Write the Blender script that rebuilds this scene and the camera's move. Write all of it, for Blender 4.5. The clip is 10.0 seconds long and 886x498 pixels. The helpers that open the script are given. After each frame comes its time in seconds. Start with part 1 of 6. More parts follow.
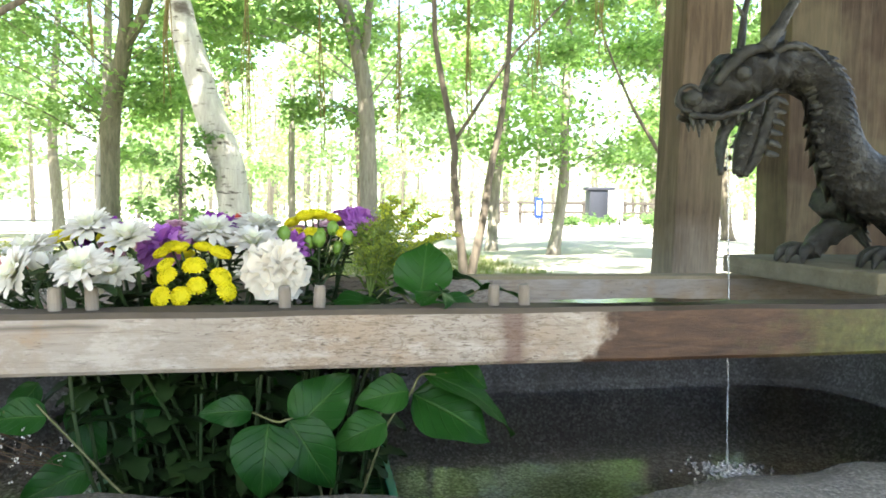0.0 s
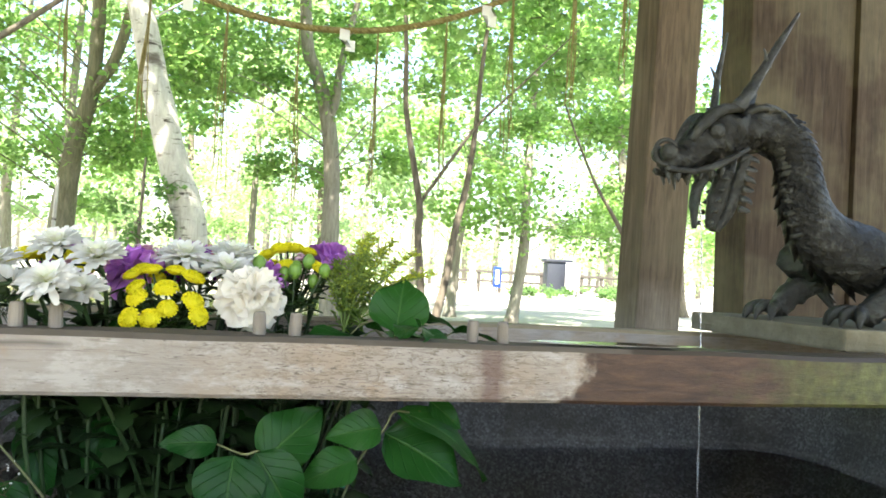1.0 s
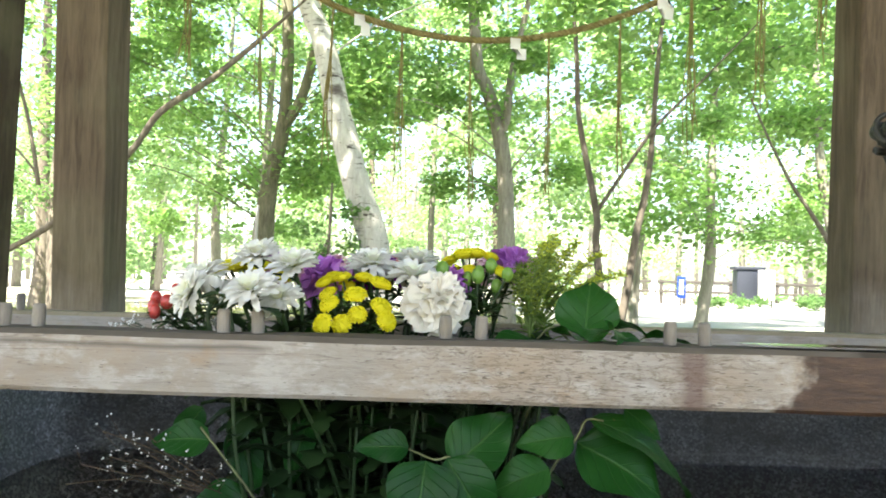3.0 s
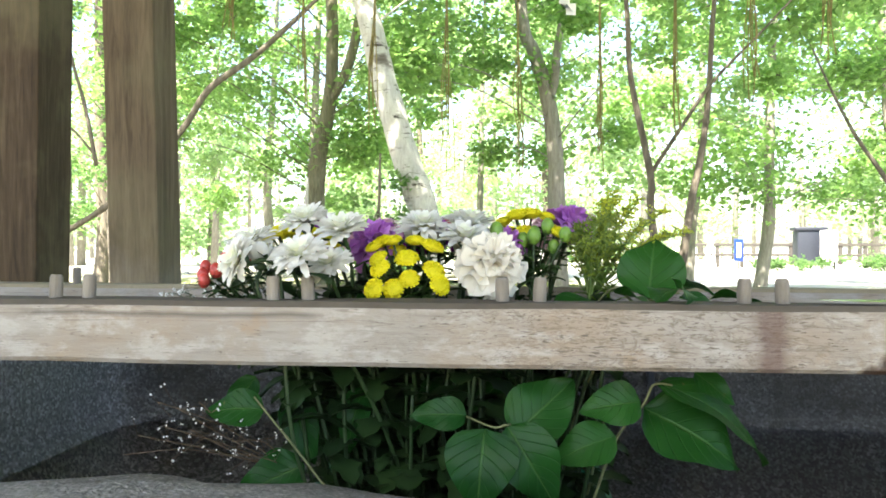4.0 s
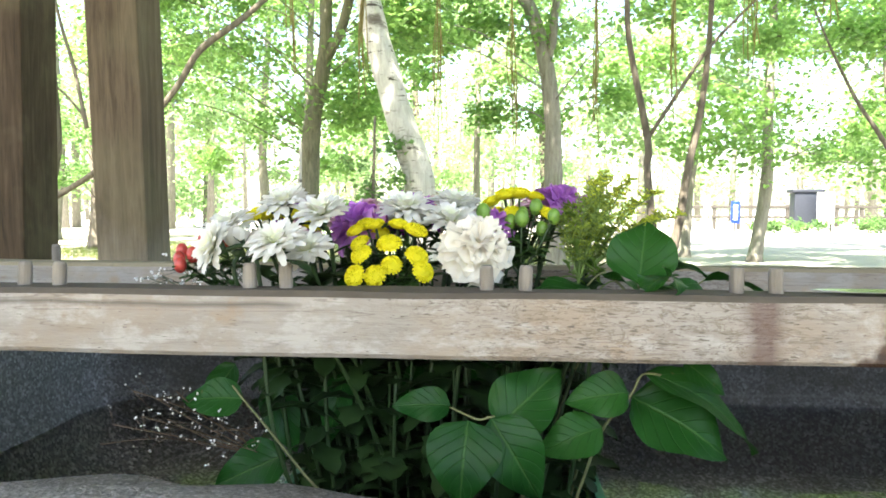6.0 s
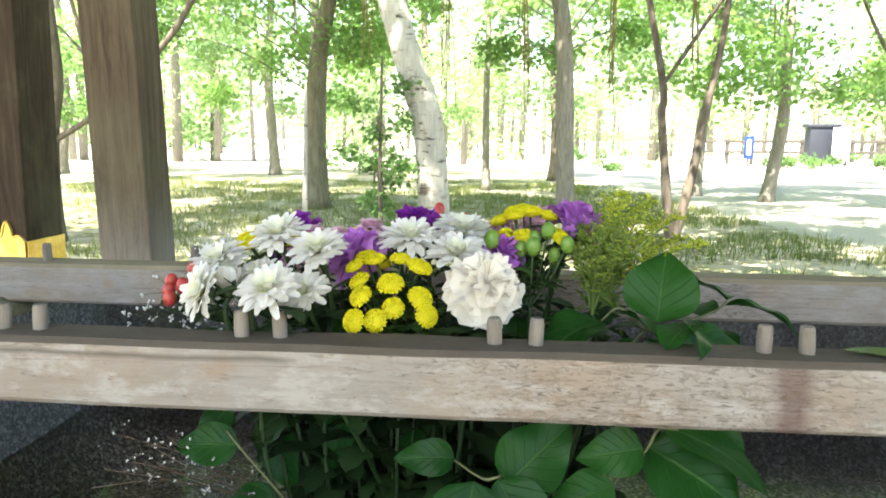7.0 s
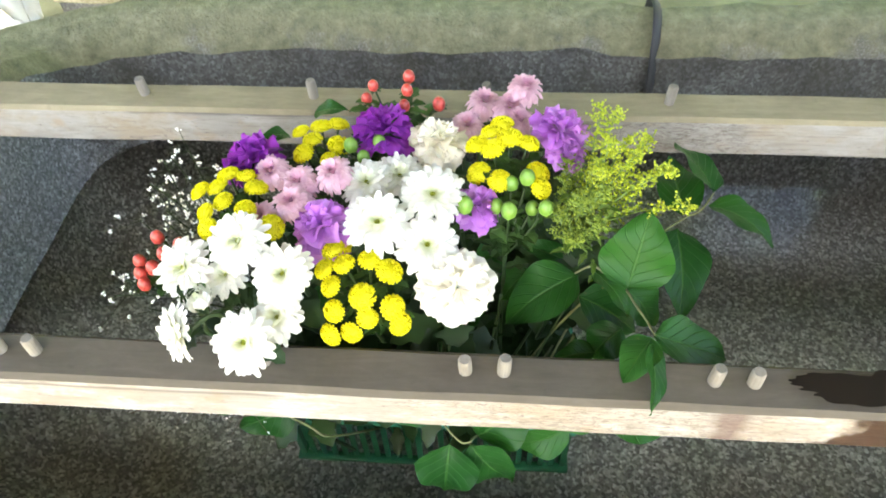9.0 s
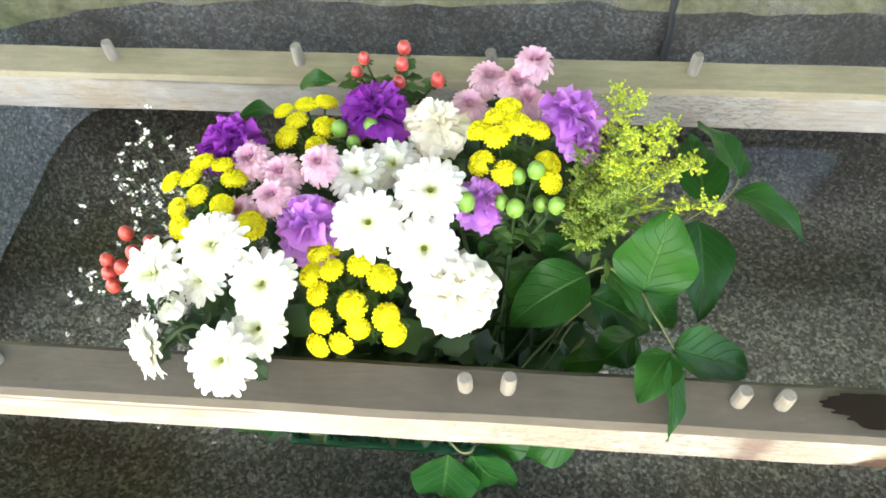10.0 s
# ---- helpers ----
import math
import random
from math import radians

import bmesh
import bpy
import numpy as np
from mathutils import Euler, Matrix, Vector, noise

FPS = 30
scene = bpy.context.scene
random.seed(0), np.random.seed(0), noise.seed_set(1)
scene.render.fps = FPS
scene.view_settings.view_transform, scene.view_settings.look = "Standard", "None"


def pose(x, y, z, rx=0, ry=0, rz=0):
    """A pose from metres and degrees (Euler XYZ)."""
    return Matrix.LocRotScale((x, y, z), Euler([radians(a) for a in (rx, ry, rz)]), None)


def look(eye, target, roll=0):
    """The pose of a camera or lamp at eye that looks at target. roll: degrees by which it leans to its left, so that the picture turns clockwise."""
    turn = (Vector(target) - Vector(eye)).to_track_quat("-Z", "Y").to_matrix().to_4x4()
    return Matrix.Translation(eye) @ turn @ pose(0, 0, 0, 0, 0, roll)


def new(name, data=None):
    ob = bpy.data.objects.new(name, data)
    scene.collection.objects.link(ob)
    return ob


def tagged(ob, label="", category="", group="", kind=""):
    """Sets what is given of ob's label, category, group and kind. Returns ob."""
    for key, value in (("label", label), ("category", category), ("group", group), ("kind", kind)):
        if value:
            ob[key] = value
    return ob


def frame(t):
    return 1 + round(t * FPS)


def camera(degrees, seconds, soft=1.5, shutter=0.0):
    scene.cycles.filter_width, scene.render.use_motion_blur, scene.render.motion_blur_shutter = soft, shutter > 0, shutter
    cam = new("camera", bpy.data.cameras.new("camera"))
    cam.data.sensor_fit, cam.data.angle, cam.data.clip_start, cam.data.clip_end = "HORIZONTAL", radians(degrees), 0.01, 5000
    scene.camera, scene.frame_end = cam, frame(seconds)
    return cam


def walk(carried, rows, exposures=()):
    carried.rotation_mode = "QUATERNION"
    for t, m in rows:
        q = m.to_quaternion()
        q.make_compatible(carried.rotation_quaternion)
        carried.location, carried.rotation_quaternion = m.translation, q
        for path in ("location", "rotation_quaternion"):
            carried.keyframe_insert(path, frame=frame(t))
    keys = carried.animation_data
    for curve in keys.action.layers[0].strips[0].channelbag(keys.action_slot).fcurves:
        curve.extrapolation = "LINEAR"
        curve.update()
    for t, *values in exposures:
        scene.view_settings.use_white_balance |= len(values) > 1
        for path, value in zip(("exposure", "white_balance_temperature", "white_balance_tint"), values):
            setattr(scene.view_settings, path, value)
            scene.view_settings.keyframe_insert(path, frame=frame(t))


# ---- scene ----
cam = camera(62.4, 10.0, soft=1.7, shutter=0.25)

PATH = [
    (0, (0.032, -0.735, 0.910), (0.372, 1.231, 0.782), 0.7),
    (0.5, (0.015, -0.732, 0.889), (0.430, 1.224, 0.846), 2.1),
    (1, (0.010, -0.724, 0.874), (0.457, 1.225, 0.932), 3.3),
    (1.5, (0.014, -0.720, 0.873), (0.390, 1.243, 0.943), 3.5),
    (2, (0.014, -0.718, 0.872), (0.295, 1.260, 0.966), 2.7),
    (2.5, (0.013, -0.715, 0.861), (0.161, 1.276, 0.970), 2.2),
    (3, (0.005, -0.696, 0.860), (-0.023, 1.302, 0.937), 1.6),
    (4.5, (0.000, -0.653, 0.849), (-0.170, 1.339, 0.812), 0.0),
    (5, (0.009, -0.650, 0.856), (-0.111, 1.345, 0.798), 0.3),
    (5.5, (0.012, -0.640, 0.867), (-0.129, 1.353, 0.774), 0.2),
    (7, (0.009, -0.574, 0.971), (-0.166, 1.396, 0.672), 0.4),
    (7.2, (0.017, -0.537, 1.055), (-0.152, 1.393, 0.558), 0.6),
    (7.5, (0.024, -0.494, 1.175), (-0.068, 1.352, 0.410), 1.4),
    (8, (0.006, -0.431, 1.346), (-0.053, 1.221, 0.221), 1.3),
    (8.5, (-0.002, -0.371, 1.389), (-0.046, 1.114, 0.050), 0.9),
    (9, (0.022, -0.304, 1.383), (-0.117, 0.952, -0.167), -3.0),
    (9.5, (0.025, -0.248, 1.386), (-0.105, 0.880, -0.261), -3.4),
    (10, (0.016, -0.211, 1.368), (-0.115, 0.888, -0.298), -3.2),
]
walk(cam, [(t, look(e, g, r)) for t, e, g, r in PATH],
     exposures=[(0, 2.95, 7100, 9), (1.5, 2.82, 7100, 8), (3.0, 2.72, 7050, 8), (4.5, 2.96, 7100, 9), (5.5, 3.05, 7100, 9), (7.2, 2.86, 7250, 9), (8.0, 3.42, 7750, 13), (8.5, 3.75, 7750, 12), (9.2, 4.15, 7700, 7), (10, 4.25, 7700, 7)])

# ---- world, sun, exposure ----
SUN_ELEV, SUN_AZ = 58.0, 200.0
world = bpy.data.worlds.new("sky")
scene.world = world
world.use_nodes = True
wn = world.node_tree
sky = wn.nodes.new("ShaderNodeTexSky")
sky.sky_type = 'NISHITA'
sky.sun_disc = False
sky.sun_elevation, sky.sun_rotation = radians(SUN_ELEV), radians(SUN_AZ)
sky.air_density, sky.dust_density = 1.0, 2.0
back = wn.nodes["Background"]
back.inputs["Strength"].default_value = 0.11
wn.links.new(sky.outputs[0], back.inputs["Color"])
sun_data = bpy.data.lights.new("sun", 'SUN')
sun_data.energy, sun_data.angle, sun_data.color = 5.0, radians(0.6), (1.0, 0.96, 0.88)
sun = new("sun", sun_data)
_e, _a = radians(SUN_ELEV), radians(SUN_AZ)
sun_dir = Vector((math.sin(_a) * math.cos(_e), math.cos(_a) * math.cos(_e), math.sin(_e)))
sun.matrix_world = look(tuple(sun_dir * 30), (0, 0, 0))

# ---- helpers for things ----
rnd = random.Random(7)


def part(name, bm, mat, parent=None, label="", smooth=True):
    me = bpy.data.meshes.new(name)
    bm.normal_update()
    bm.to_mesh(me)
    bm.free()
    if mat:
        me.materials.append(mat)
    if smooth:
        me.polygons.foreach_set("use_smooth", [True] * len(me.polygons))
    ob = new(name, me)
    if parent:
        ob.parent = parent
    if label:
        ob["label"] = label
    return ob


def pydata(name, verts, faces, mat, parent=None, smooth=False):
    me = bpy.data.meshes.new(name)
    me.from_pydata(verts, [], faces)
    me.materials.append(mat)
    if smooth:
        me.polygons.foreach_set("use_smooth", [True] * len(me.polygons))
    ob = new(name, me)
    if parent:
        ob.parent = parent
    return ob


def holder(name, at=(0, 0, 0)):
    ob = new(name)
    ob.location = at
    ob.empty_display_size = 0.05
    return ob


def box(bm, x0, x1, y0, y1, z0, z1, bevel=0.0, seg=2):
    r = bmesh.ops.create_cube(bm, size=1.0)
    for v in r["verts"]:
        v.co = Vector((x0 + (v.co.x + .5) * (x1 - x0), y0 + (v.co.y + .5) * (y1 - y0), z0 + (v.co.z + .5) * (z1 - z0)))
    if bevel:
        es = list({e for v in r["verts"] for e in v.link_edges})
        bmesh.ops.bevel(bm, geom=es, offset=bevel, segments=seg, affect='EDGES', profile=0.6)


def tube(bm, pts, radii, n=8, cap=True, squash=1.0, rough=0.0):
    """A tapered tube along points."""
    pts = [Vector(p) for p in pts]
    rings = []
    side = None
    for i, p in enumerate(pts):
        d = (pts[min(i + 1, len(pts) - 1)] - pts[max(i - 1, 0)]).normalized()
        if side is None:
            side = d.orthogonal().normalized()
        side = (side - d * side.dot(d)).normalized()
        up = d.cross(side)
        r = radii[i] if hasattr(radii, "__len__") else radii
        ring = []
        for k in range(n):
            a = 2 * math.pi * k / n
            q = p + (side * math.cos(a) + up * math.sin(a) * squash) * r
            if rough:
                q += noise.noise_vector(q * 3 / max(r, .002)) * r * rough
            ring.append(bm.verts.new(q))
        rings.append(ring)
    for a, b in zip(rings, rings[1:]):
        for k in range(n):
            bm.faces.new((a[k], a[(k + 1) % n], b[(k + 1) % n], b[k]))
    if cap:
        bm.faces.new(rings[0][::-1])
        bm.faces.new(rings[-1])


def curve_pts(pts, k=6):
    """A smooth line (Catmull-Rom) through points."""
    pts = [Vector(p) for p in pts]
    out = []
    for i in range(len(pts) - 1):
        a, b, c, d = pts[max(i - 1, 0)], pts[i], pts[i + 1], pts[min(i + 2, len(pts) - 1)]
        for j in range(k):
            t = j / k
            out.append(.5 * (2 * b + (c - a) * t + (2 * a - 5 * b + 4 * c - d) * t * t + (3 * b - a - 3 * c + d) * t ** 3))
    out.append(pts[-1])
    return out


def lerp_list(vals, n):
    return list(np.interp(np.linspace(0, len(vals) - 1, n), range(len(vals)), vals))


# ---- materials ----
class Mat:
    """A small node-material builder."""

    def __init__(self, name, rough=0.6, metal=0.0, spec=0.5):
        self.m = bpy.data.materials.new(name)
        self.m.use_nodes = True
        self.t = self.m.node_tree
        self.b = self.t.nodes["Principled BSDF"]
        self.b.inputs["Roughness"].default_value = rough
        self.b.inputs["Metallic"].default_value = metal
        self.b.inputs["Specular IOR Level"].default_value = spec
        self.coord = self.t.nodes.new("ShaderNodeTexCoord").outputs["Object"]

    def link(self, a, b):
        self.t.links.new(a, b)

    def map(self, scale=(1, 1, 1), loc=(0, 0, 0), src=None):
        n = self.t.nodes.new("ShaderNodeMapping")
        n.inputs["Scale"].default_value, n.inputs["Location"].default_value = scale, loc
        self.link(src or self.coord, n.inputs[0])
        return n.outputs[0]

    def noise(self, scale, detail=4, rough=.55, vec=None, distort=0.0):
        n = self.t.nodes.new("ShaderNodeTexNoise")
        n.inputs["Scale"].default_value, n.inputs["Detail"].default_value = scale, detail
        n.inputs["Roughness"].default_value, n.inputs["Distortion"].default_value = rough, distort
        self.link(vec or self.coord, n.inputs["Vector"])
        return n.outputs["Fac"]

    def voronoi(self, scale, vec=None, out="Distance"):
        n = self.t.nodes.new("ShaderNodeTexVoronoi")
        n.inputs["Scale"].default_value = scale
        self.link(vec or self.coord, n.inputs["Vector"])
        return n.outputs[out]

    def ramp(self, fac, stops):
        n = self.t.nodes.new("ShaderNodeValToRGB")
        while len(n.color_ramp.elements) < len(stops):
            n.color_ramp.elements.new(.5)
        for e, (p, c) in zip(n.color_ramp.elements, stops):
            e.position = p
            e.color = (*c, 1) if hasattr(c, "__len__") else (c, c, c, 1)
        self.link(fac, n.inputs[0])
        return n.outputs[0]

    def mix(self, fac, a, b, mode='MIX'):
        n = self.t.nodes.new("ShaderNodeMix")
        n.data_type, n.blend_type = 'RGBA', mode
        for key, v in ((0, fac), (6, a), (7, b)):
            if hasattr(v, "is_linked"):
                self.link(v, n.inputs[key])
            elif key == 0:
                n.inputs[0].default_value = v
            else:
                n.inputs[key].default_value = (*v, 1)
        return n.outputs[2]

    def math(self, op, a, b=0.0):
        n = self.t.nodes.new("ShaderNodeMath")
        n.operation = op
        for i, v in enumerate((a, b)):
            if hasattr(v, "is_linked"):
                self.link(v, n.inputs[i])
            else:
                n.inputs[i].default_value = v
        return n.outputs[0]

    def xyz(self):
        n = self.t.nodes.new("ShaderNodeSeparateXYZ")
        self.link(self.coord, n.inputs[0])
        return n.outputs

    def random(self):
        return self.t.nodes.new("ShaderNodeObjectInfo").outputs["Random"]

    def island(self):
        return self.t.nodes.new("ShaderNodeNewGeometry").outputs["Random Per Island"]

    def color(self, c):
        if hasattr(c, "is_linked"):
            self.link(c, self.b.inputs["Base Color"])
        else:
            self.b.inputs["Base Color"].default_value = (*c, 1)
        return self

    def roughness(self, r):
        self.link(r, self.b.inputs["Roughness"])
        return self

    def bump(self, h, strength=.3, dist=.01):
        n = self.t.nodes.new("ShaderNodeBump")
        n.inputs["Strength"].default_value, n.inputs["Distance"].default_value = strength, dist
        self.link(h, n.inputs["Height"])
        self.link(n.outputs[0], self.b.inputs["Normal"])
        return self

    def thin(self, color, amount=.5):
        """Adds light that shines through a thin sheet."""
        tr = self.t.nodes.new("ShaderNodeBsdfTranslucent")
        if hasattr(color, "is_linked"):
            self.link(color, tr.inputs[0])
        else:
            tr.inputs[0].default_value = (*color, 1)
        mx = self.t.nodes.new("ShaderNodeMixShader")
        mx.inputs[0].default_value = amount
        self.link(self.b.outputs[0], mx.inputs[1])
        self.link(tr.outputs[0], mx.inputs[2])
        self.link(mx.outputs[0], self.t.nodes["Material Output"].inputs["Surface"])
        return self


def rail_wood(wet):
    m = Mat("weathered_rail_wood", .72, spec=.35)
    grain = m.noise(8, 7, .65, m.map((2.0, 9, 12)), .5)
    fine = m.noise(42, 6, .72, m.map((2.6, 10, 17)))
    blot = m.noise(7, 4, .6, m.map((1, 1, 1.6)))
    c = m.ramp(grain, [(.25, (.212, .190, .168)), (.5, (.272, .248, .222)), (.75, (.322, .300, .274))])
    c = m.mix(m.ramp(blot, [(.45, 0), (.66, .55 if wet else .8)]), c, (.265, .195, .130) if wet else (.27, .205, .135))
    # orange-brown blooms and bleached, flaking patches
    bloom = m.noise(19, 5, .65, m.map((1, 1, 1.3)))
    c = m.mix(m.ramp(bloom, [(.58, 0), (.70, .55)]), c, (.29, .195, .115))
    flake = m.noise(16, 6, .75, m.map((1, 1, 2.2)))
    c = m.mix(m.ramp(flake, [(.50, 0), (.60, .6 if wet else .3)]), c, (.40, .385, .362))
    px, py, pz = m.xyz()
    worn = m.ramp(m.math('ADD', m.math('ABSOLUTE', m.math('SUBTRACT', px, .14)), m.math('MULTIPLY', m.math('SUBTRACT', blot, .5), .35)), [(.12, 1), (.25, 0)])
    # short dark nicks along the grain, crowded where the wood is worn
    nick = m.math('ADD', m.noise(30, 3, .6, m.map((3.0, 17, 17)), .3), m.math('MULTIPLY', worn, .085))
    c = m.mix(m.ramp(nick, [(.665, 0), (.705, .8)]), c, (.095, .078, .064))
    peel = m.noise(24, 5, .7, m.map((1.0, 3, 3.4)), 1.0)
    c = m.mix(m.math('MULTIPLY', worn, m.ramp(m.math('ABSOLUTE', m.math('SUBTRACT', peel, .5)), [(.010, .55), (.030, 0)])), c, (.12, .095, .07))
    crack = m.noise(3.5, 3, .5, m.map((.9, 5, 26)), 1.2)
    c = m.mix(m.ramp(m.math('ABSOLUTE', m.math('SUBTRACT', crack, .5)), [(.003, .4), (.009, 0)]), c, (.09, .07, .055))
    # one long split near the upper edge
    split = m.math('ABSOLUTE', m.math('SUBTRACT', pz, m.math('ADD', .783, m.math('MULTIPLY', m.noise(6, 3, .6, m.map((1, 0, 0))), .009))))
    span = m.ramp(m.math('ABSOLUTE', m.math('ADD', px, .31)), [(.13, 1), (.15, 0)])
    c = m.mix(m.math('MULTIPLY', span, m.ramp(split, [(.0001, .6), (.0005, 0)])), c, (.03, .022, .018))
    rough = m.ramp(fine, [(.2, .6), (.8, .85)])
    if wet:
        x, y, z = m.xyz()
        w = m.noise(9, 5, .6)
        edge = m.math('SUBTRACT', m.math('ADD', x, m.math('MULTIPLY', m.math('SUBTRACT', w, .5), .20)), m.math('MULTIPLY', m.math('SUBTRACT', z, .77), .75))
        dampm = m.ramp(edge, [(.325, 0), (.337, 1)])
        damp = m.ramp(grain, [(.3, (.020, .012, .009)), (.55, (.060, .033, .021)), (.8, (.11, .063, .038))])
        c = m.mix(dampm, c, damp)
        mossm = m.ramp(m.math('ADD', x, m.math('MULTIPLY', m.math('SUBTRACT', m.noise(14, 6, .7), .5), .5)), [(.52, 0), (.68, 1)])
        moss = m.ramp(m.noise(60, 5, .7), [(.3, (.03, .03, .012)), (.6, (.085, .095, .030)), (.8, (.16, .175, .07))])
        c = m.mix(mossm, c, moss)
        # one dark run of water down the face
        run = m.math('ABSOLUTE', m.math('SUBTRACT', x, .236))
        c = m.mix(m.ramp(m.math('ADD', run, m.math('MULTIPLY', m.math('SUBTRACT', w, .5), .02)), [(.008, .7), (.022, 0)]), c, (.09, .05, .04))
        rough = m.mix(dampm, rough, (.42, .42, .42))
    m.color(c)
    m.roughness(rough)
    m.bump(m.math('ADD', grain, m.math('MULTIPLY', fine, .6)), .35, .004)
    return m.m


def plank_wood(name, dark, mid, light, bleached=False):
    m = Mat(name, .8, spec=.25)
    v = m.map((9, 9, .7))
    grain = m.noise(5, 8, .65, v, .8)
    fine = m.noise(26, 6, .7, m.map((6, 6, .35)))
    c = m.ramp(grain, [(.28, dark), (.5, mid), (.75, light)])
    c = m.mix(m.ramp(fine, [(.3, .5), (.5, 0)]), c, tuple(v * .55 for v in dark))
    c = m.mix(m.ramp(m.noise(2.5, 4, .6), [(.45, 0), (.65, .35)]), c, (.16, .15, .09))
    if bleached:
        # rain-bleached lower end with a few dark nicks
        bx, by, bz = m.xyz()
        low = m.ramp(m.math('ADD', bz, m.math('MULTIPLY', m.math('SUBTRACT', m.noise(5, 5, .6), .5), .35)), [(.50, .75), (.86, 0)])
        c = m.mix(low, c, m.ramp(fine, [(.3, (.20, .185, .16)), (.7, (.36, .34, .30))]))
        c = m.mix(m.math('MULTIPLY', low, m.ramp(m.noise(30, 2, .5, m.map((2, 2, .35))), [(.69, 0), (.73, .8)])), c, (.07, .06, .05))
    m.color(c)
    m.bump(m.math('ADD', grain, fine), .3, .004)
    return m.m


def granite(name, light=1.0, moss=0.0, shade_stain=False, tint=(.092, .093, .094)):
    m = Mat(name, .62, spec=.4)
    speck = m.voronoi(250 if shade_stain else 430, out="Color")
    spk = m.t.nodes.new("ShaderNodeSeparateColor")
    m.link(speck, spk.inputs[0])
    tone = (.42, .75, 1.4, 2.0) if shade_stain else (.6, .97, 1.4, 2.0)
    c = m.ramp(spk.outputs[0], [(q, tuple(v * k * light for v in tint)) for q, k in zip((.0, .45, .85, 1), tone)])
    big = m.noise(3, 5, .6)
    c = m.mix(m.ramp(big, [(.3, .3), (.7, 0)]), c, (.06, .06, .058))
    # moss and lichen lie on surfaces that face the sky
    geo = m.t.nodes.new("ShaderNodeNewGeometry")
    sep = m.t.nodes.new("ShaderNodeSeparateXYZ")
    m.link(geo.outputs["Normal"], sep.inputs[0])
    if moss:
        olive = m.ramp(m.noise(40, 6, .7), [(.3, (.11, .108, .055)), (.55, (.215, .21, .12)), (.8, (.33, .325, .215))])
        f = m.ramp(m.math('ADD', sep.outputs[2], m.math('MULTIPLY', m.math('SUBTRACT', m.noise(12, 6, .65), .5), .7)), [(.50, 0), (.66, moss)])
        x, y, z = m.xyz()
        high = m.ramp(m.math('ADD', z, m.math('MULTIPLY', m.math('SUBTRACT', m.noise(9, 4, .6), .5), .05)), [(.635, 0), (.66, 1)])
        far = m.ramp(m.math('ADD', y, m.math('MULTIPLY', m.math('SUBTRACT', m.noise(7, 4, .6), .5), .2)), [(.0, .12), (.35, 1)])
        c = m.mix(m.math('MULTIPLY', m.math('MULTIPLY', f, high), far), c, olive)
    if shade_stain:
        # shade painted on far and spout-end walls, damp above waterline, chalky tidemark under it
        bx, by, bz = m.xyz()
        zz = m.math('ADD', bz, m.math('MULTIPLY', m.math('SUBTRACT', m.noise(8, 5, .6), .5), .018))
        far_wall = m.ramp(m.math('ADD', by, m.math('MULTIPLY', m.math('SUBTRACT', m.noise(6, 4, .6), .5), .1)), [(.50, 0), (.58, 1)])
        spout_end = m.ramp(m.math('ADD', bx, m.math('MULTIPLY', m.math('SUBTRACT', m.noise(5, 4, .6), .5), .3)), [(.36, 0), (.62, 1)])
        spout_end = m.math('MULTIPLY', spout_end, m.ramp(bz, [(.44, .1), (.50, 1)]))
        shade_damp = m.math('MULTIPLY', m.math('MAXIMUM', far_wall, spout_end), m.ramp(zz, [(.532, .72), (.548, 1)]))
        shade_tone = m.ramp(m.noise(14, 6, .65), [(.3, (.024, .020, .014)), (.55, (.043, .038, .028)), (.75, (.066, .060, .046))])
        c = m.mix(m.math('MULTIPLY', shade_damp, m.ramp(m.noise(10, 5, .6), [(.3, .95), (.7, .75)])), c, shade_tone)
        c = m.mix(m.math('MULTIPLY', m.math('SUBTRACT', 1.0, shade_damp), m.ramp(zz, [(.532, 0), (.548, .62)])), c, (.060, .060, .057))
        c = m.mix(m.ramp(m.math('ABSOLUTE', m.math('SUBTRACT', zz, .556)), [(.0015, .2), (.004, 0)]), c, (.22, .22, .21))
    m.color(c)
    m.bump(m.math('ADD', m.noise(120, 5, .7), m.math('MULTIPLY', m.noise(22, 6, .65), 2.5)), .8, .010)
    return m.m


def leaf_mat(name, a, b, amount=.45, rough=.5, island=True, gain=1.6):
    m = Mat(name, rough, spec=.4)
    r = m.island() if island else m.noise(30, 3)
    c = m.ramp(r, [(.0, a), (1.0, b)])
    m.color(c)
    tc = m.mix(1.0, c, (gain * .92, gain, gain * .75), 'MULTIPLY')
    m.thin(tc, amount)
    return m.m


def bark(name, dark, light, marks=None):
    m = Mat(name, .85, spec=.2)
    n = m.noise(7, 7, .7, m.map((4, 4, .8)), .5)
    c = m.ramp(n, [(.3, dark), (.7, light)])
    if marks:
        s = m.noise(5, 5, .65, m.map((1.3, 1.3, 5.5)), .4)
        c = m.mix(m.ramp(s, [(.58, 0), (.64, 1)]), c, marks)
        big = m.noise(2.2, 4, .6, m.map((1, 1, 2)))
        c = m.mix(m.ramp(big, [(.60, 0), (.68, .9)]), c, (.10, .085, .075))
    m.color(c)
    m.bump(n, .5, .02)
    return m.m


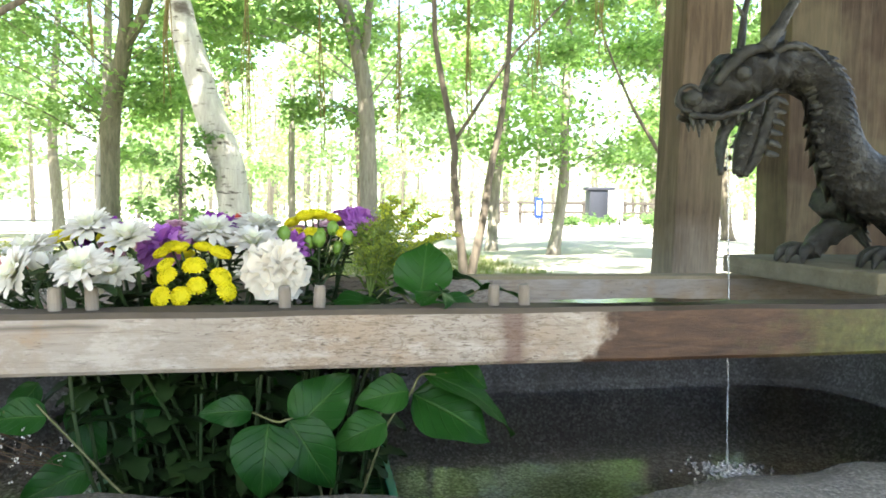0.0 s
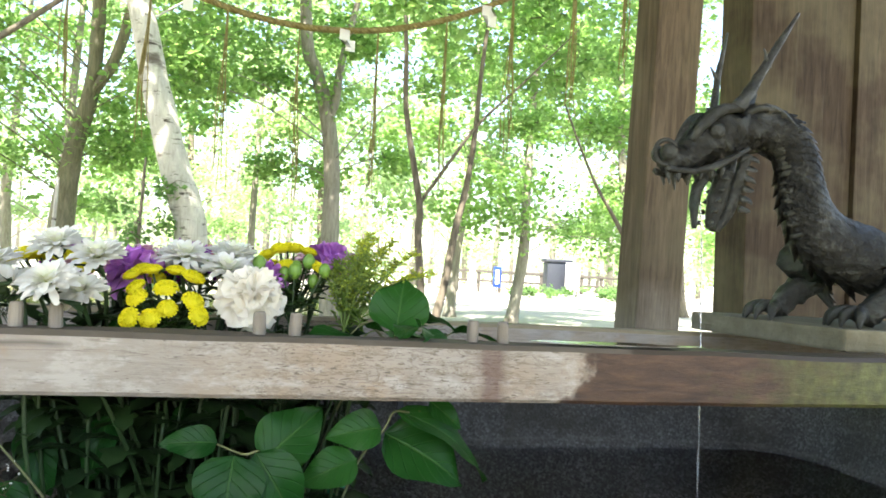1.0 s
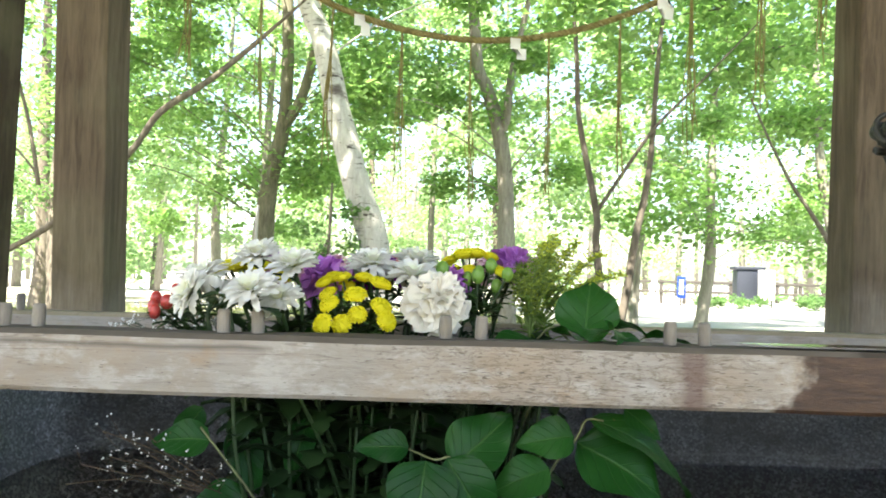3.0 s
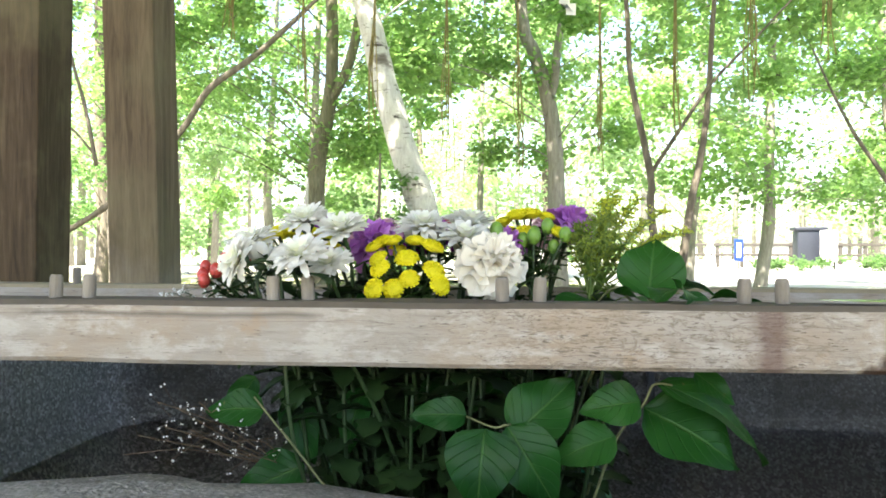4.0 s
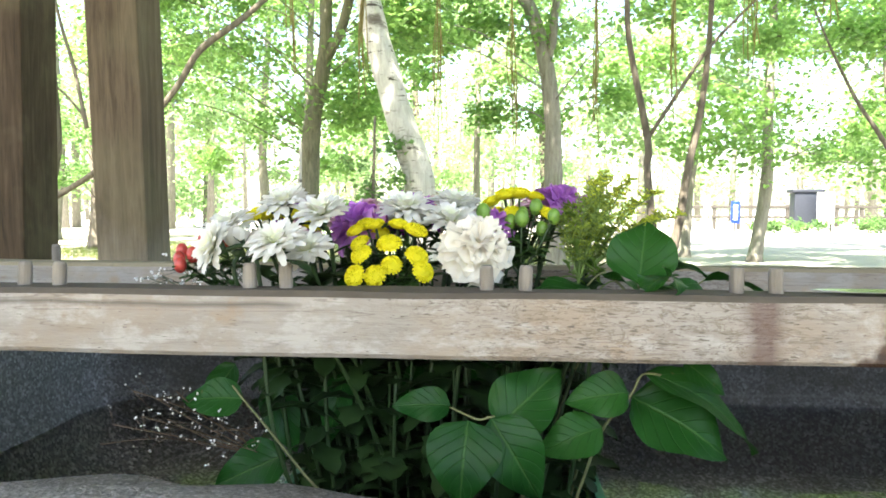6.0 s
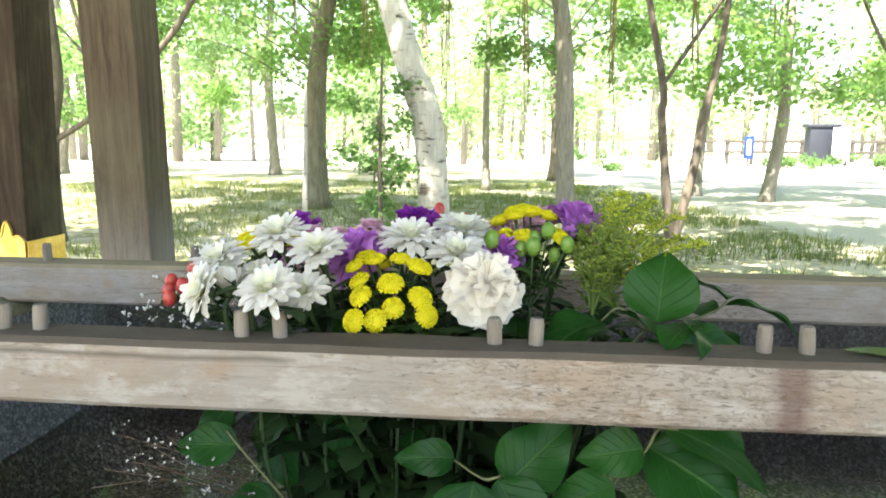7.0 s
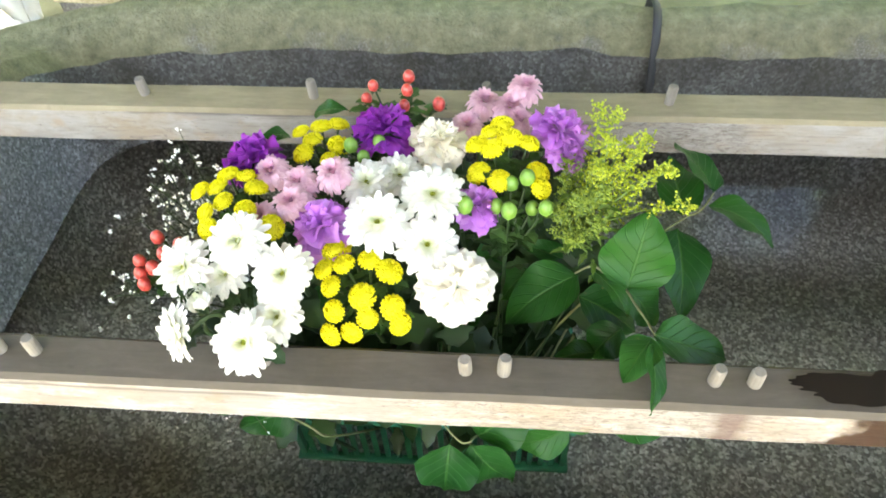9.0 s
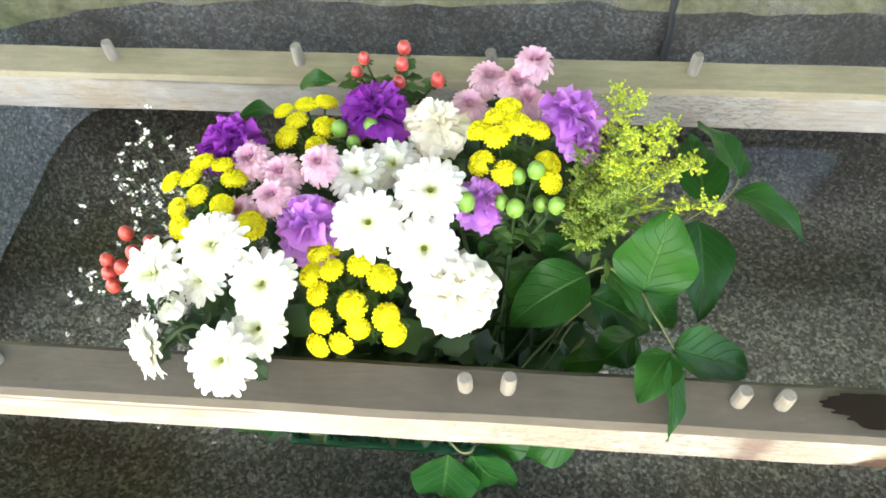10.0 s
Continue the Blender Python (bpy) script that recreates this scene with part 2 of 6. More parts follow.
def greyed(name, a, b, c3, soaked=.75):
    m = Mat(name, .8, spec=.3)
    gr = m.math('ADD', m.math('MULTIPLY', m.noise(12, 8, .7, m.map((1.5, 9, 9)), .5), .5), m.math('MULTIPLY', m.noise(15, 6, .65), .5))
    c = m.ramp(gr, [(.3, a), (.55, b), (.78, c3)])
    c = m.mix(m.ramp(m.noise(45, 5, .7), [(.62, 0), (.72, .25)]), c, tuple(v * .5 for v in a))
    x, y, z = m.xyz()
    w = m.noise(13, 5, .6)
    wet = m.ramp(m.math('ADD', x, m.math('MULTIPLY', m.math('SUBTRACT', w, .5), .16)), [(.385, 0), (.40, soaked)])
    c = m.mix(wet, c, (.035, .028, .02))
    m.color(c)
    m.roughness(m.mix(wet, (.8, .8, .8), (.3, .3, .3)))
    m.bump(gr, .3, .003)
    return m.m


# separate colours for the rail tops; the front one is darker than its face
M_RAIL_TOP = greyed("greyed_rail_top", (.064, .053, .041), (.093, .079, .061), (.130, .111, .089))
M_RAIL_TOP_OLIVE = greyed("olive_rail_top", (.16, .135, .085), (.25, .213, .140), (.335, .290, .200), 0.0)
M_RAIL, M_RAIL_BACK = rail_wood(True), rail_wood(False)
M_POST = plank_wood("post_wood", (.046, .033, .020), (.088, .066, .042), (.142, .112, .075), True)
M_PLANK = plank_wood("plank_wood", (.018, .012, .007), (.044, .030, .018), (.076, .055, .036))
M_STONE = granite("basin_granite", 2.0, moss=.95, tint=(.096, .092, .086))
# bowl base raised above the rim stone to make up for dim light inside
M_BOWL = granite("wet_basin_granite", 4.6, shade_stain=True, tint=(.088, .093, .098))
m = Mat("mossy_slab_stone", .85, spec=.25)
c = m.ramp(m.noise(16, 7, .7), [(.3, (.085, .080, .052)), (.55, (.140, .130, .090)), (.75, (.195, .185, .135))])
c = m.mix(m.ramp(m.noise(7, 5, .65), [(.52, 0), (.66, .6)]), c, (.075, .085, .035))
m.color(m.mix(m.ramp(m.noise(160, 3, .6), [(.62, 0), (.70, .35)]), c, (.05, .045, .035)))
m.bump(m.math('ADD', m.noise(90, 5, .7), m.noise(18, 5, .6)), .5, .004)
M_SLAB = m.m
M_BARK = bark("dark_bark", (.065, .056, .045), (.19, .165, .135))
M_BIRCH = bark("birch_bark", (.30, .29, .27), (.52, .51, .48), (.06, .05, .045))
M_BARK_OLIVE = bark("olive_bark", (.085, .080, .055), (.23, .215, .16))
M_BARK_PALE = bark("pale_grey_bark", (.13, .12, .10), (.30, .28, .25))
M_LEAVES = leaf_mat("maple_leaves", (.12, .215, .075), (.25, .37, .14), .58)
M_LEAVES_DARK = leaf_mat("shade_leaves", (.08, .16, .06), (.16, .26, .10), .52)
# distance haze put into the colour: paler and greyer than the near leaves
M_LEAVES_HAZED = leaf_mat("hazed_far_leaves", (.21, .31, .16), (.36, .45, .26), .55)

# gravel, soil, grass and pale path, one sheet of ground
g = Mat("woodland_ground", .95, spec=.15)
gx, gy, gz = g.xyz()
wob = g.noise(.9, 5, .6)
soil = g.ramp(g.noise(28, 8, .75), [(.28, (.125, .102, .050)), (.5, (.295, .245, .130)), (.72, (.45, .39, .225))])
stone = g.ramp(g.voronoi(75, out="Color"), [(.0, (.16, .142, .09)), (1, (.53, .48, .34))])
soil = g.mix(g.ramp(g.noise(2.2, 5, .7), [(.42, .15), (.6, .75)]), soil, stone)
soil = g.mix(g.ramp(g.noise(3.4, 7, .72), [(.52, 0), (.62, .6)]), soil, (.225, .205, .085))
turf = g.ramp(g.noise(18, 8, .75), [(.3, (.07, .085, .035)), (.5, (.19, .19, .11)), (.7, (.38, .35, .26))])
# pale blotches paint sunlit patches into the turf colour
turf = g.mix(g.ramp(g.noise(1.3, 6, .65), [(.42, 0), (.58, .75)]), turf, (.50, .47, .41))
edge = g.math('ADD', gy, g.math('MULTIPLY', g.math('SUBTRACT', wob, .5), 1.2))
c = g.mix(g.ramp(g.math('DIVIDE', edge, 50.0), [(3.2 / 50, 0), (3.7 / 50, 1)]), soil, turf)
# brick-red earth beside the pale stones
red = g.math('ADD', g.math('MULTIPLY', g.math('SUBTRACT', gx, 1.62), g.math('SUBTRACT', gx, 1.62)), g.math('MULTIPLY', g.math('MULTIPLY', g.math('SUBTRACT', gy, 2.68), g.math('SUBTRACT', gy, 2.68)), 3.0))
c = g.mix(g.ramp(g.math('ADD', red, g.math('ADD', g.math('MULTIPLY', g.math('SUBTRACT', wob, .5), .7), g.math('MULTIPLY', g.math('SUBTRACT', g.noise(14, 6, .75), .5), .9))), [(.10, .85), (.34, 0)]), g.mix(g.ramp(g.math('ADD', red, g.math('MULTIPLY', g.math('SUBTRACT', wob, .5), .9)), [(.3, .6), (.75, 0)]), c, (.31, .27, .085)), g.ramp(g.noise(45, 5, .7), [(.3, (.27, .125, .062)), (.7, (.46, .235, .125))]))
# pale gravel court beyond the wood, reaching in on one side
court = g.math('ADD', g.math('ADD', gy, g.math('MULTIPLY', g.math('MAXIMUM', g.math('SUBTRACT', gx, 2.0), -1.0), 7.5)), g.math('MULTIPLY', g.math('SUBTRACT', wob, .5), 3.0))
pale = g.ramp(g.noise(60, 6, .7), [(.3, (.30, .29, .265)), (.7, (.48, .465, .43))])
c = g.mix(g.ramp(g.math('DIVIDE', court, 60.0), [(13.0 / 60, 0), (13.8 / 60, 1)]), c, pale)
g.color(c)
g.bump(g.math('ADD', g.noise(70, 6, .75), g.voronoi(75)), .6, .02)
M_GROUND = g.m

m = Mat("apron_concrete", .85, spec=.25)
c = m.ramp(m.noise(5, 7, .65), [(.3, (.15, .135, .08)), (.55, (.25, .23, .145)), (.75, (.35, .325, .22))])
c = m.mix(m.ramp(m.noise(2.3, 6, .7), [(.55, 0), (.66, .7)]), c, (.13, .145, .05))
m.color(c)
m.bump(m.noise(90, 5, .7), .3, .004)
M_CONCRETE = m.m
m = Mat("pale_granite_kerb", .6)
m.color(m.ramp(m.noise(140, 5, .7), [(.3, (.48, .48, .47)), (.7, (.72, .72, .70))]))
m.bump(m.noise(60, 5), .2, .003)
M_KERB = m.m
m = Mat("gilt_metal", .28, 1.0)
m.color(m.ramp(m.noise(22, 5), [(.3, (.70, .46, .10)), (.7, (.98, .74, .28))]))
m.roughness(m.ramp(m.noise(40, 5), [(.3, .34), (.7, .58)]))
M_GOLD = m.m
m = Mat("bronze_patina", .5, .55, .5)
n1, n2 = m.noise(34, 7, .7), m.noise(90, 6, .7)
c = m.ramp(n1, [(.34, (.004, .004, .0035)), (.54, (.020, .021, .019)), (.76, (.105, .108, .100))])
geo = m.t.nodes.new("ShaderNodeNewGeometry")
# raised edges paler: worn metal, with highlights painted in
c = m.mix(m.ramp(geo.outputs["Pointiness"], [(.52, 0), (.62, .30)]), c, (.17, .18, .16))
c = m.mix(m.ramp(m.noise(11, 5, .65), [(.56, 0), (.7, .7)]), c, (.030, .058, .044))
c = m.mix(m.ramp(n2, [(.64, 0), (.72, .4)]), c, (.12, .095, .045))
m.color(c)
m.roughness(m.ramp(n2, [(.3, .28), (.7, .55)]))
m.bump(m.math('ADD', n1, m.math('MULTIPLY', n2, .5)), 1.0, .008)
M_BRONZE = m.m

# water: mirror by angle over a clear body
m = Mat("clear_water", 0.03)
tr = m.t.nodes.new("ShaderNodeBsdfTransparent")
tr.inputs[0].default_value = (.97, .99, .985, 1)
gl = m.t.nodes.new("ShaderNodeBsdfGlossy")
gl.inputs["Roughness"].default_value = .04
fr = m.t.nodes.new("ShaderNodeFresnel")
fr.inputs["IOR"].default_value = 1.25
bp = m.t.nodes.new("ShaderNodeBump")
bp.inputs["Strength"].default_value, bp.inputs["Distance"].default_value = .10, .004
m.link(m.noise(26, 3, .5), bp.inputs["Height"])
m.link(bp.outputs[0], gl.inputs["Normal"])
m.link(bp.outputs[0], fr.inputs["Normal"])
mx = m.t.nodes.new("ShaderNodeMixShader")
for a, b in ((fr.outputs[0], 0), (tr.outputs[0], 1), (gl.outputs[0], 2)):
    m.link(a, mx.inputs[b])
m.link(mx.outputs[0], m.t.nodes["Material Output"].inputs["Surface"])
M_WATER = m.m

# ---- ground and platform ----
GZ = .08
bm = bmesh.new()
xs = [-400, -120, -40, -16, -8, -4, -2, 0, 2, 4, 8, 16, 40, 120, 400]
ys = [-400, -60, -12, -4, -2, 0, 2, 2.6, 3.2, 3.8, 4.6, 5.6, 7, 9, 12, 16, 24, 40, 90, 400]
grid = [[bm.verts.new((x, y, GZ + (.035 * noise.noise((x * .7, y * .7, 0)) if 2.3 < y < 30 else 0))) for x in xs] for y in ys]
for r0, r1 in zip(grid, grid[1:]):
    for i in range(len(xs) - 1):
        bm.faces.new((r0[i], r0[i + 1], r1[i + 1], r1[i]))
tagged(part("ground", bm, M_GROUND), "woodland ground of gravelly soil, dry turf and pale court", "ground", kind="structure")

bm = bmesh.new()
box(bm, -2.6, 2.6, -1.9, 2.12, -.1, .10, .008)
for v in bm.verts:
    if v.co.y > 2:
        v.co.y += .03 * noise.noise((v.co.x * 2, 0, 0))
tagged(part("pavement", bm, M_CONCRETE, smooth=False), "olive-stained concrete apron round the shelter", "pavement", kind="structure")
bm = bmesh.new()
box(bm, -1.9, 1.9, -1.3, 1.628, .05, .195, .006)
floor_base = tagged(part("floor", bm, M_CONCRETE, smooth=False), "raised concrete floor under the basin", "floor", kind="structure")
kerb = tagged(holder("kerb", (0, 1.672, .1)), "row of pale granite kerb stones edging the floor", "kerb", kind="structure")
bm = bmesh.new()
box(bm, -.426, .426, -.042, .042, -.05, .1, .006)
k0 = part("kerb_stone", bm, M_KERB, kerb)
k0.location = (-.79, 0, 0)
for x in (-1.65, .07, .93, 1.79):
    k = k0.copy()
    scene.collection.objects.link(k)
    k.location.x = x

# ---- stone basin ----
def rounded(x0, x1, y0, y1, r, n):
    """n points round a rectangle with round corners, counted by angle."""
    cx, cy, a, b = (x0 + x1) / 2, (y0 + y1) / 2, (x1 - x0) / 2, (y1 - y0) / 2
    out = []
    for i in range(n):
        t = 2 * math.pi * i / n
        c, s = math.cos(t), math.sin(t)
        p = r
        k = (abs(c) ** p + abs(s) ** p) ** (-1 / p)
        out.append((cx + a * c * k, cy + b * s * k))
    return out


NB = 260
RINGS = [  # x0 x1 y0 y1 power z wobble
    (-.80, 1.18, -.23, .72, 6, .10, .004), (-.86, 1.24, -.28, .76, 6, .35, .010), (-.87, 1.26, -.285, .775, 6, .62, .012),
    (-.855, 1.25, -.265, .765, 6, .672, .012), (-.835, 1.23, -.235, .745, 6, .690, .010), (-.78, 1.17, -.18, .70, 7, .692, .009),
    (-.70, 1.10, -.13, .685, 9, .682, .012), (-.68, 1.085, -.108, .662, 8, .655, .012), (-.665, 1.065, -.088, .640, 7, .58, .004),
    (-.635, 1.04, -.07, .615, 6, .50, .003), (-.59, 1.00, -.04, .575, 5, .445, .003), (-.50, .92, .02, .51, 4, .425, .003), (-.2, .6, .2, .34, 3, .42, .002)]
basin = tagged(holder("stone_basin", (0, 0, 0)), "long dark granite water basin with a rough mossy rim", "basin")
spots = []
for (x0, x1, y0, y1, pw, z, w) in RINGS:
    loop = []
    for x, y in rounded(x0, x1, y0, y1, pw, NB):
        p = Vector((x, y, z))
        q = noise.noise_vector(p * 5) * w + noise.noise_vector(p * 17) * w * .8
        if z > .6:
            under = max(0, min(1, (abs(x - .2) - .76) / .1)) * max(0, min(1, (.62 - y) / .1)) * max(0, min(1, (y + .16) / .1))
            p.z += .06 * max(0, y) - .012 + .052 * under
            if y < .0:
                p.z -= .008 * max(0, min(1, (x - .05) / .1)) + .018 * math.exp(-((x - .27) / .10) ** 4)
        loop.append(p + q)
    spots.append(loop)
for nm, i0, i1 in (("outer_wall", 0, 3), ("rim", 3, 7), ("bowl", 7, len(RINGS) - 1)):
    bm = bmesh.new()
    loops = [[bm.verts.new(p) for p in l] for l in spots[i0:i1 + 1]]
    for a, b in zip(loops, loops[1:]):
        for i in range(NB):
            bm.faces.new((a[i], a[(i + 1) % NB], b[(i + 1) % NB], b[i]))
    if nm == "bowl":
        bm.faces.new(loops[-1])
    part(nm, bm, M_BOWL if nm == "bowl" else M_STONE, basin)


bm = bmesh.new()
pts = rounded(-.66, 1.065, -.09, .62, 7, 120)
bm.faces.new([bm.verts.new((x, y, .545)) for x, y in pts])
tagged(part("water", bm, M_WATER), "still clear water filling the stone basin", "water", kind="structure")

# ---- rails with pegs ----
def rail(name, x0, x1, y0, y1, z0, z1, mat, label, top_mat):
    bm = bmesh.new()
    n = 90
    prof = [(y0, z0 + .004), (y0 + .003, z0), (y1 - .003, z0), (y1, z0 + .004), (y1, z1 - .006), (y1 - .006, z1), (y0 + .005, z1), (y0, z1 - .005)]
    rows = []
    for i in range(n + 1):
        x = x0 + (x1 - x0) * i / n
        rows.append([bm.verts.new((x, y + .0012 * noise.noise((x * 9, y * 40, z * 40)), z + .0018 * noise.noise((x * 7, 5 + y * 30, z * 30)))) for y, z in prof])
    for a, b in zip(rows, rows[1:]):
        for k in range(8):
            bm.faces.new((a[k], a[(k + 1) % 8], b[(k + 1) % 8], b[k]))
    bm.faces.new(rows[0][::-1])
    bm.faces.new(rows[-1])
    top = tagged(holder(name), label, "rail")
    ob = part("beam", bm, mat, top, smooth=False)
    ob.data.materials.append(top_mat)
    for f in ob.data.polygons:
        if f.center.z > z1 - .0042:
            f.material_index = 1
    return top


m = Mat("peg_wood", .75, spec=.3)
c = m.ramp(m.noise(60, 6, .7, m.map((1, 1, .2))), [(.3, (.09, .078, .064)), (.7, (.235, .212, .182))])
m.color(m.mix(m.ramp(m.random(), [(0, 0), (1, .5)]), c, (.27, .245, .21)))
m.bump(m.noise(150, 5), .3, .002)
M_PEG = m.m


def peg_mesh():
    bm = bmesh.new()
    tube(bm, [(0, 0, -.004), (0, 0, .012), (0, 0, .022), (0, 0, .0245)], [.0063, .0064, .0061, .0050], 14, rough=.05)
    me = bpy.data.meshes.new("peg")
    bm.normal_update()
    bm.to_mesh(me)
    bm.free()
    me.materials.append(M_PEG)
    return me


PEG = peg_mesh()
front_rail = rail("front_rail", -1.04, 1.22, .0, .0495, .741, .800, M_RAIL, "weathered wooden front rail, damp and mossy at one end", M_RAIL_TOP)
back_rail = rail("back_rail", -1.04, 1.22, .385, .439, .737, .793, M_RAIL_BACK, "weathered pale wooden rail across the back of the basin", M_RAIL_TOP_OLIVE)
for k in range(-4, 5):
    for dx in (0, .0345):
        x = k * .220 + dx
        if x > .3:
            continue
        p = new("peg", PEG)
        p.parent = front_rail
        p.location = (x, .028, .798)
        p.rotation_euler = (rnd.uniform(-.06, .06), rnd.uniform(-.08, .08), rnd.uniform(0, 6))
for k in range(-4, 2):
    p = new("peg", PEG)
    p.parent = back_rail
    p.location = (.009 + k * .2205, .4155, .793)
    p.rotation_euler = (rnd.uniform(-.06, .06), rnd.uniform(-.18, .02), rnd.uniform(0, 6))

# ---- posts ----
def leaning_box(bm, x0, x1, y0, y1, z0, z1, lx, ly, bevel=.006):
    n0 = len(bm.verts)
    box(bm, x0, x1, y0, y1, z0, z1, bevel)
    bm.verts.ensure_lookup_table()
    for v in bm.verts[n0:]:
        h = v.co.z - .5
        v.co.x += lx * h
        v.co.y += ly * h


def reeds(sleeve, x0, x1, y0, y1, z0, z1, lx, ly, n, r):
    """Upright half-round ribs round a post's foot, each a piece of the sleeve."""
    bm = bmesh.new()
    tube(bm, [(lx * (z - .5), ly * (z - .5), z) for z in (z0, z1 - r, z1)], [r, r, r * .45], 8)
    first = part("rib", bm, M_GOLD, sleeve)
    spots = [(x0 + (x1 - x0) * (i + .5) / n, y) for i in range(n) for y in (y0, y1)] + [(x, y0 + (y1 - y0) * (i + .5) / n) for i in range(n) for x in (x0, x1)]
    for k, (x, y) in enumerate(spots):
        ob = first
        if k:
            ob = new("rib", first.data)
            ob.parent = sleeve
        ob.location = (x, y, 0)


def post(x0, x1, y0, y1, lx, ly, name="wooden_post", mat=M_POST, label="square weathered timber post with a gilt ribbed foot", zt=2.72, gold=(.40, .568)):
    top = tagged(holder(name, (0, 0, 0)), label, "post", "posts of the shelter")
    bm = bmesh.new()
    leaning_box(bm, x0, x1, y0, y1, .34, zt, lx, ly)
    part("shaft", bm, mat, top, smooth=False)
    bm = bmesh.new()
    leaning_box(bm, x0 - .004, x1 + .004, y0 - .004, y1 + .004, gold[0], gold[1] - .012, lx, ly, .003)
    sleeve = part("foot_sleeve", bm, M_GOLD, top, "gilt metal sleeve with upright ribs")
    reeds(sleeve, x0 - .006, x1 + .006, y0 - .006, y1 + .006, gold[0], gold[1], lx, ly, 9, (x1 - x0) / 19)
    bm = bmesh.new()
    box(bm, x0 - .015, x1 + .015, y0 - .015, y1 + .015, .17, gold[0] + .005, .012, 3)
    part("base_stone", bm, M_STONE, top, "rounded grey base stone")
    return top


LX, LY = -.008, -.040
post(-1.071, -.929, 1.27, 1.41, LX, LY)
post(1.059, 1.203, 1.27, 1.41, -LX, LY)
post(-1.071, -.929, -1.105, -.963, LX, -LY)
post(1.059, 1.203, -1.105, -.963, -LX, -LY)

m = Mat("pale_rope", .85)
m.color(m.ramp(m.noise(120, 4), [(.3, (.28, .24, .15)), (.7, (.48, .43, .30))]))
M_FOOTROPE = m.m


# outer side posts and boards, each post with an embossed gilt collar
def side_post(x0, x1, y0, y1, s):
    top = post(x0, x1, y0, y1, -s * .02, -.01, "side_post", M_PLANK, "broad timber side post with an embossed gilt collar", gold=(.26, .41))
    bm = bmesh.new()
    w = (x1 - x0) / 2
    for i in range(2):
        a = x0 + w * i
        # scalloped plate with a tall middle lobe, a raised border and scrolls
        top_z = lambda u: .615 + .022 * abs(math.sin(3 * math.pi * u)) + .050 * math.exp(-((u - .5) / .17) ** 2)
        us = np.linspace(0, 1, 33)
        fr = [(bm.verts.new((a + w * u, y0 - .012, .40)), bm.verts.new((a + w * u, y0 - .012, top_z(u))), bm.verts.new((a + w * u, y0 + .001, top_z(u)))) for u in us]
        for p, q in zip(fr, fr[1:]):
            bm.faces.new((p[0], q[0], q[1], p[1]))
            bm.faces.new((p[1], q[1], q[2], p[2]))
        tube(bm, [(a + w * u, y0 - .013, top_z(u) - .004) for u in us], .0042, 6)
        for cx, cz, k in ((.5, .535, 1), (.24, .47, 1), (.76, .47, -1)):
            c = Vector((a + w * cx, y0 - .013, cz))
            tube(bm, [c + Vector((k * math.cos(t) * (.003 + .0030 * t), 0, math.sin(t) * (.003 + .0030 * t))) for t in np.linspace(0, 8.0, 26)], .0036, 6)
    box(bm, x0 - .006, x1 + .006, y0 - .004, y1 + .006, .40, .615, .002)
    part("collar", bm, M_GOLD, top, "embossed gilt collar with scalloped edge", smooth=False)
    return top


side_post(-1.865, -1.616, 1.75, 1.95, -1)
side_post(1.770, 1.975, 1.75, 1.95, 1)


def board_screen(name, x0, y, n, w, sgn):
    top = tagged(holder(name), "screen of upright reddish brown boards beside the shelter", "screen", kind="structure")
    for i in range(n):
        bm = bmesh.new()
        a = x0 + sgn * i * w
        d = .02 * (i % 2)
        box(bm, min(a, a + sgn * (w - .004)), max(a, a + sgn * (w - .004)), y + d, y + d + .045, .1, 2.7, .004)
        part("board", bm, M_PLANK, top, smooth=False)


board_screen("wall_east", 1.979, 1.80, 7, .155, 1)
board_screen("wall_west", -1.869, 1.80, 6, .155, -1)

bm = bmesh.new()
for k in range(3):
    z = .397 + .012 * k
    q = [(-1.089, 1.252), (-.911, 1.252), (-.911, 1.43), (-1.089, 1.43), (-1.089, 1.252)]
    tube(bm, curve_pts([(x + .004 * k, y - .004 * k, z + .006 * math.sin(i * 2.1 + k)) for i, (x, y) in enumerate(q)], 5), .006, 6)
tagged(part("rope_coil", bm, M_FOOTROPE), "thin pale rope wound round the post foot", "rope")

# unseen plain roof added over the shelter, eaves sized to shade the basin
bm = bmesh.new()
box(bm, -2.45, 2.45, -1.75, 2.15, 2.72, 2.80, .01)
tagged(part("ceiling", bm, M_PLANK, smooth=False), "unseen plain board ceiling added to shade the shelter", "ceiling", kind="structure")

# ---- straw rope with hanging tassels and paper ----
m = Mat("straw", .85, spec=.2)
m.color(m.ramp(m.noise(70, 6, .7), [(.3, (.13, .11, .04)), (.7, (.36, .32, .14))]))
m.thin((.38, .30, .12), .25)
M_STRAW = m.m
m = Mat("white_paper", .7)
m.color((.82, .82, .80))
m.thin((.8, .8, .78), .5)
M_PAPER = m.m


def rope_z(x):
    return 1.516 + .52 * (x - .07) ** 2


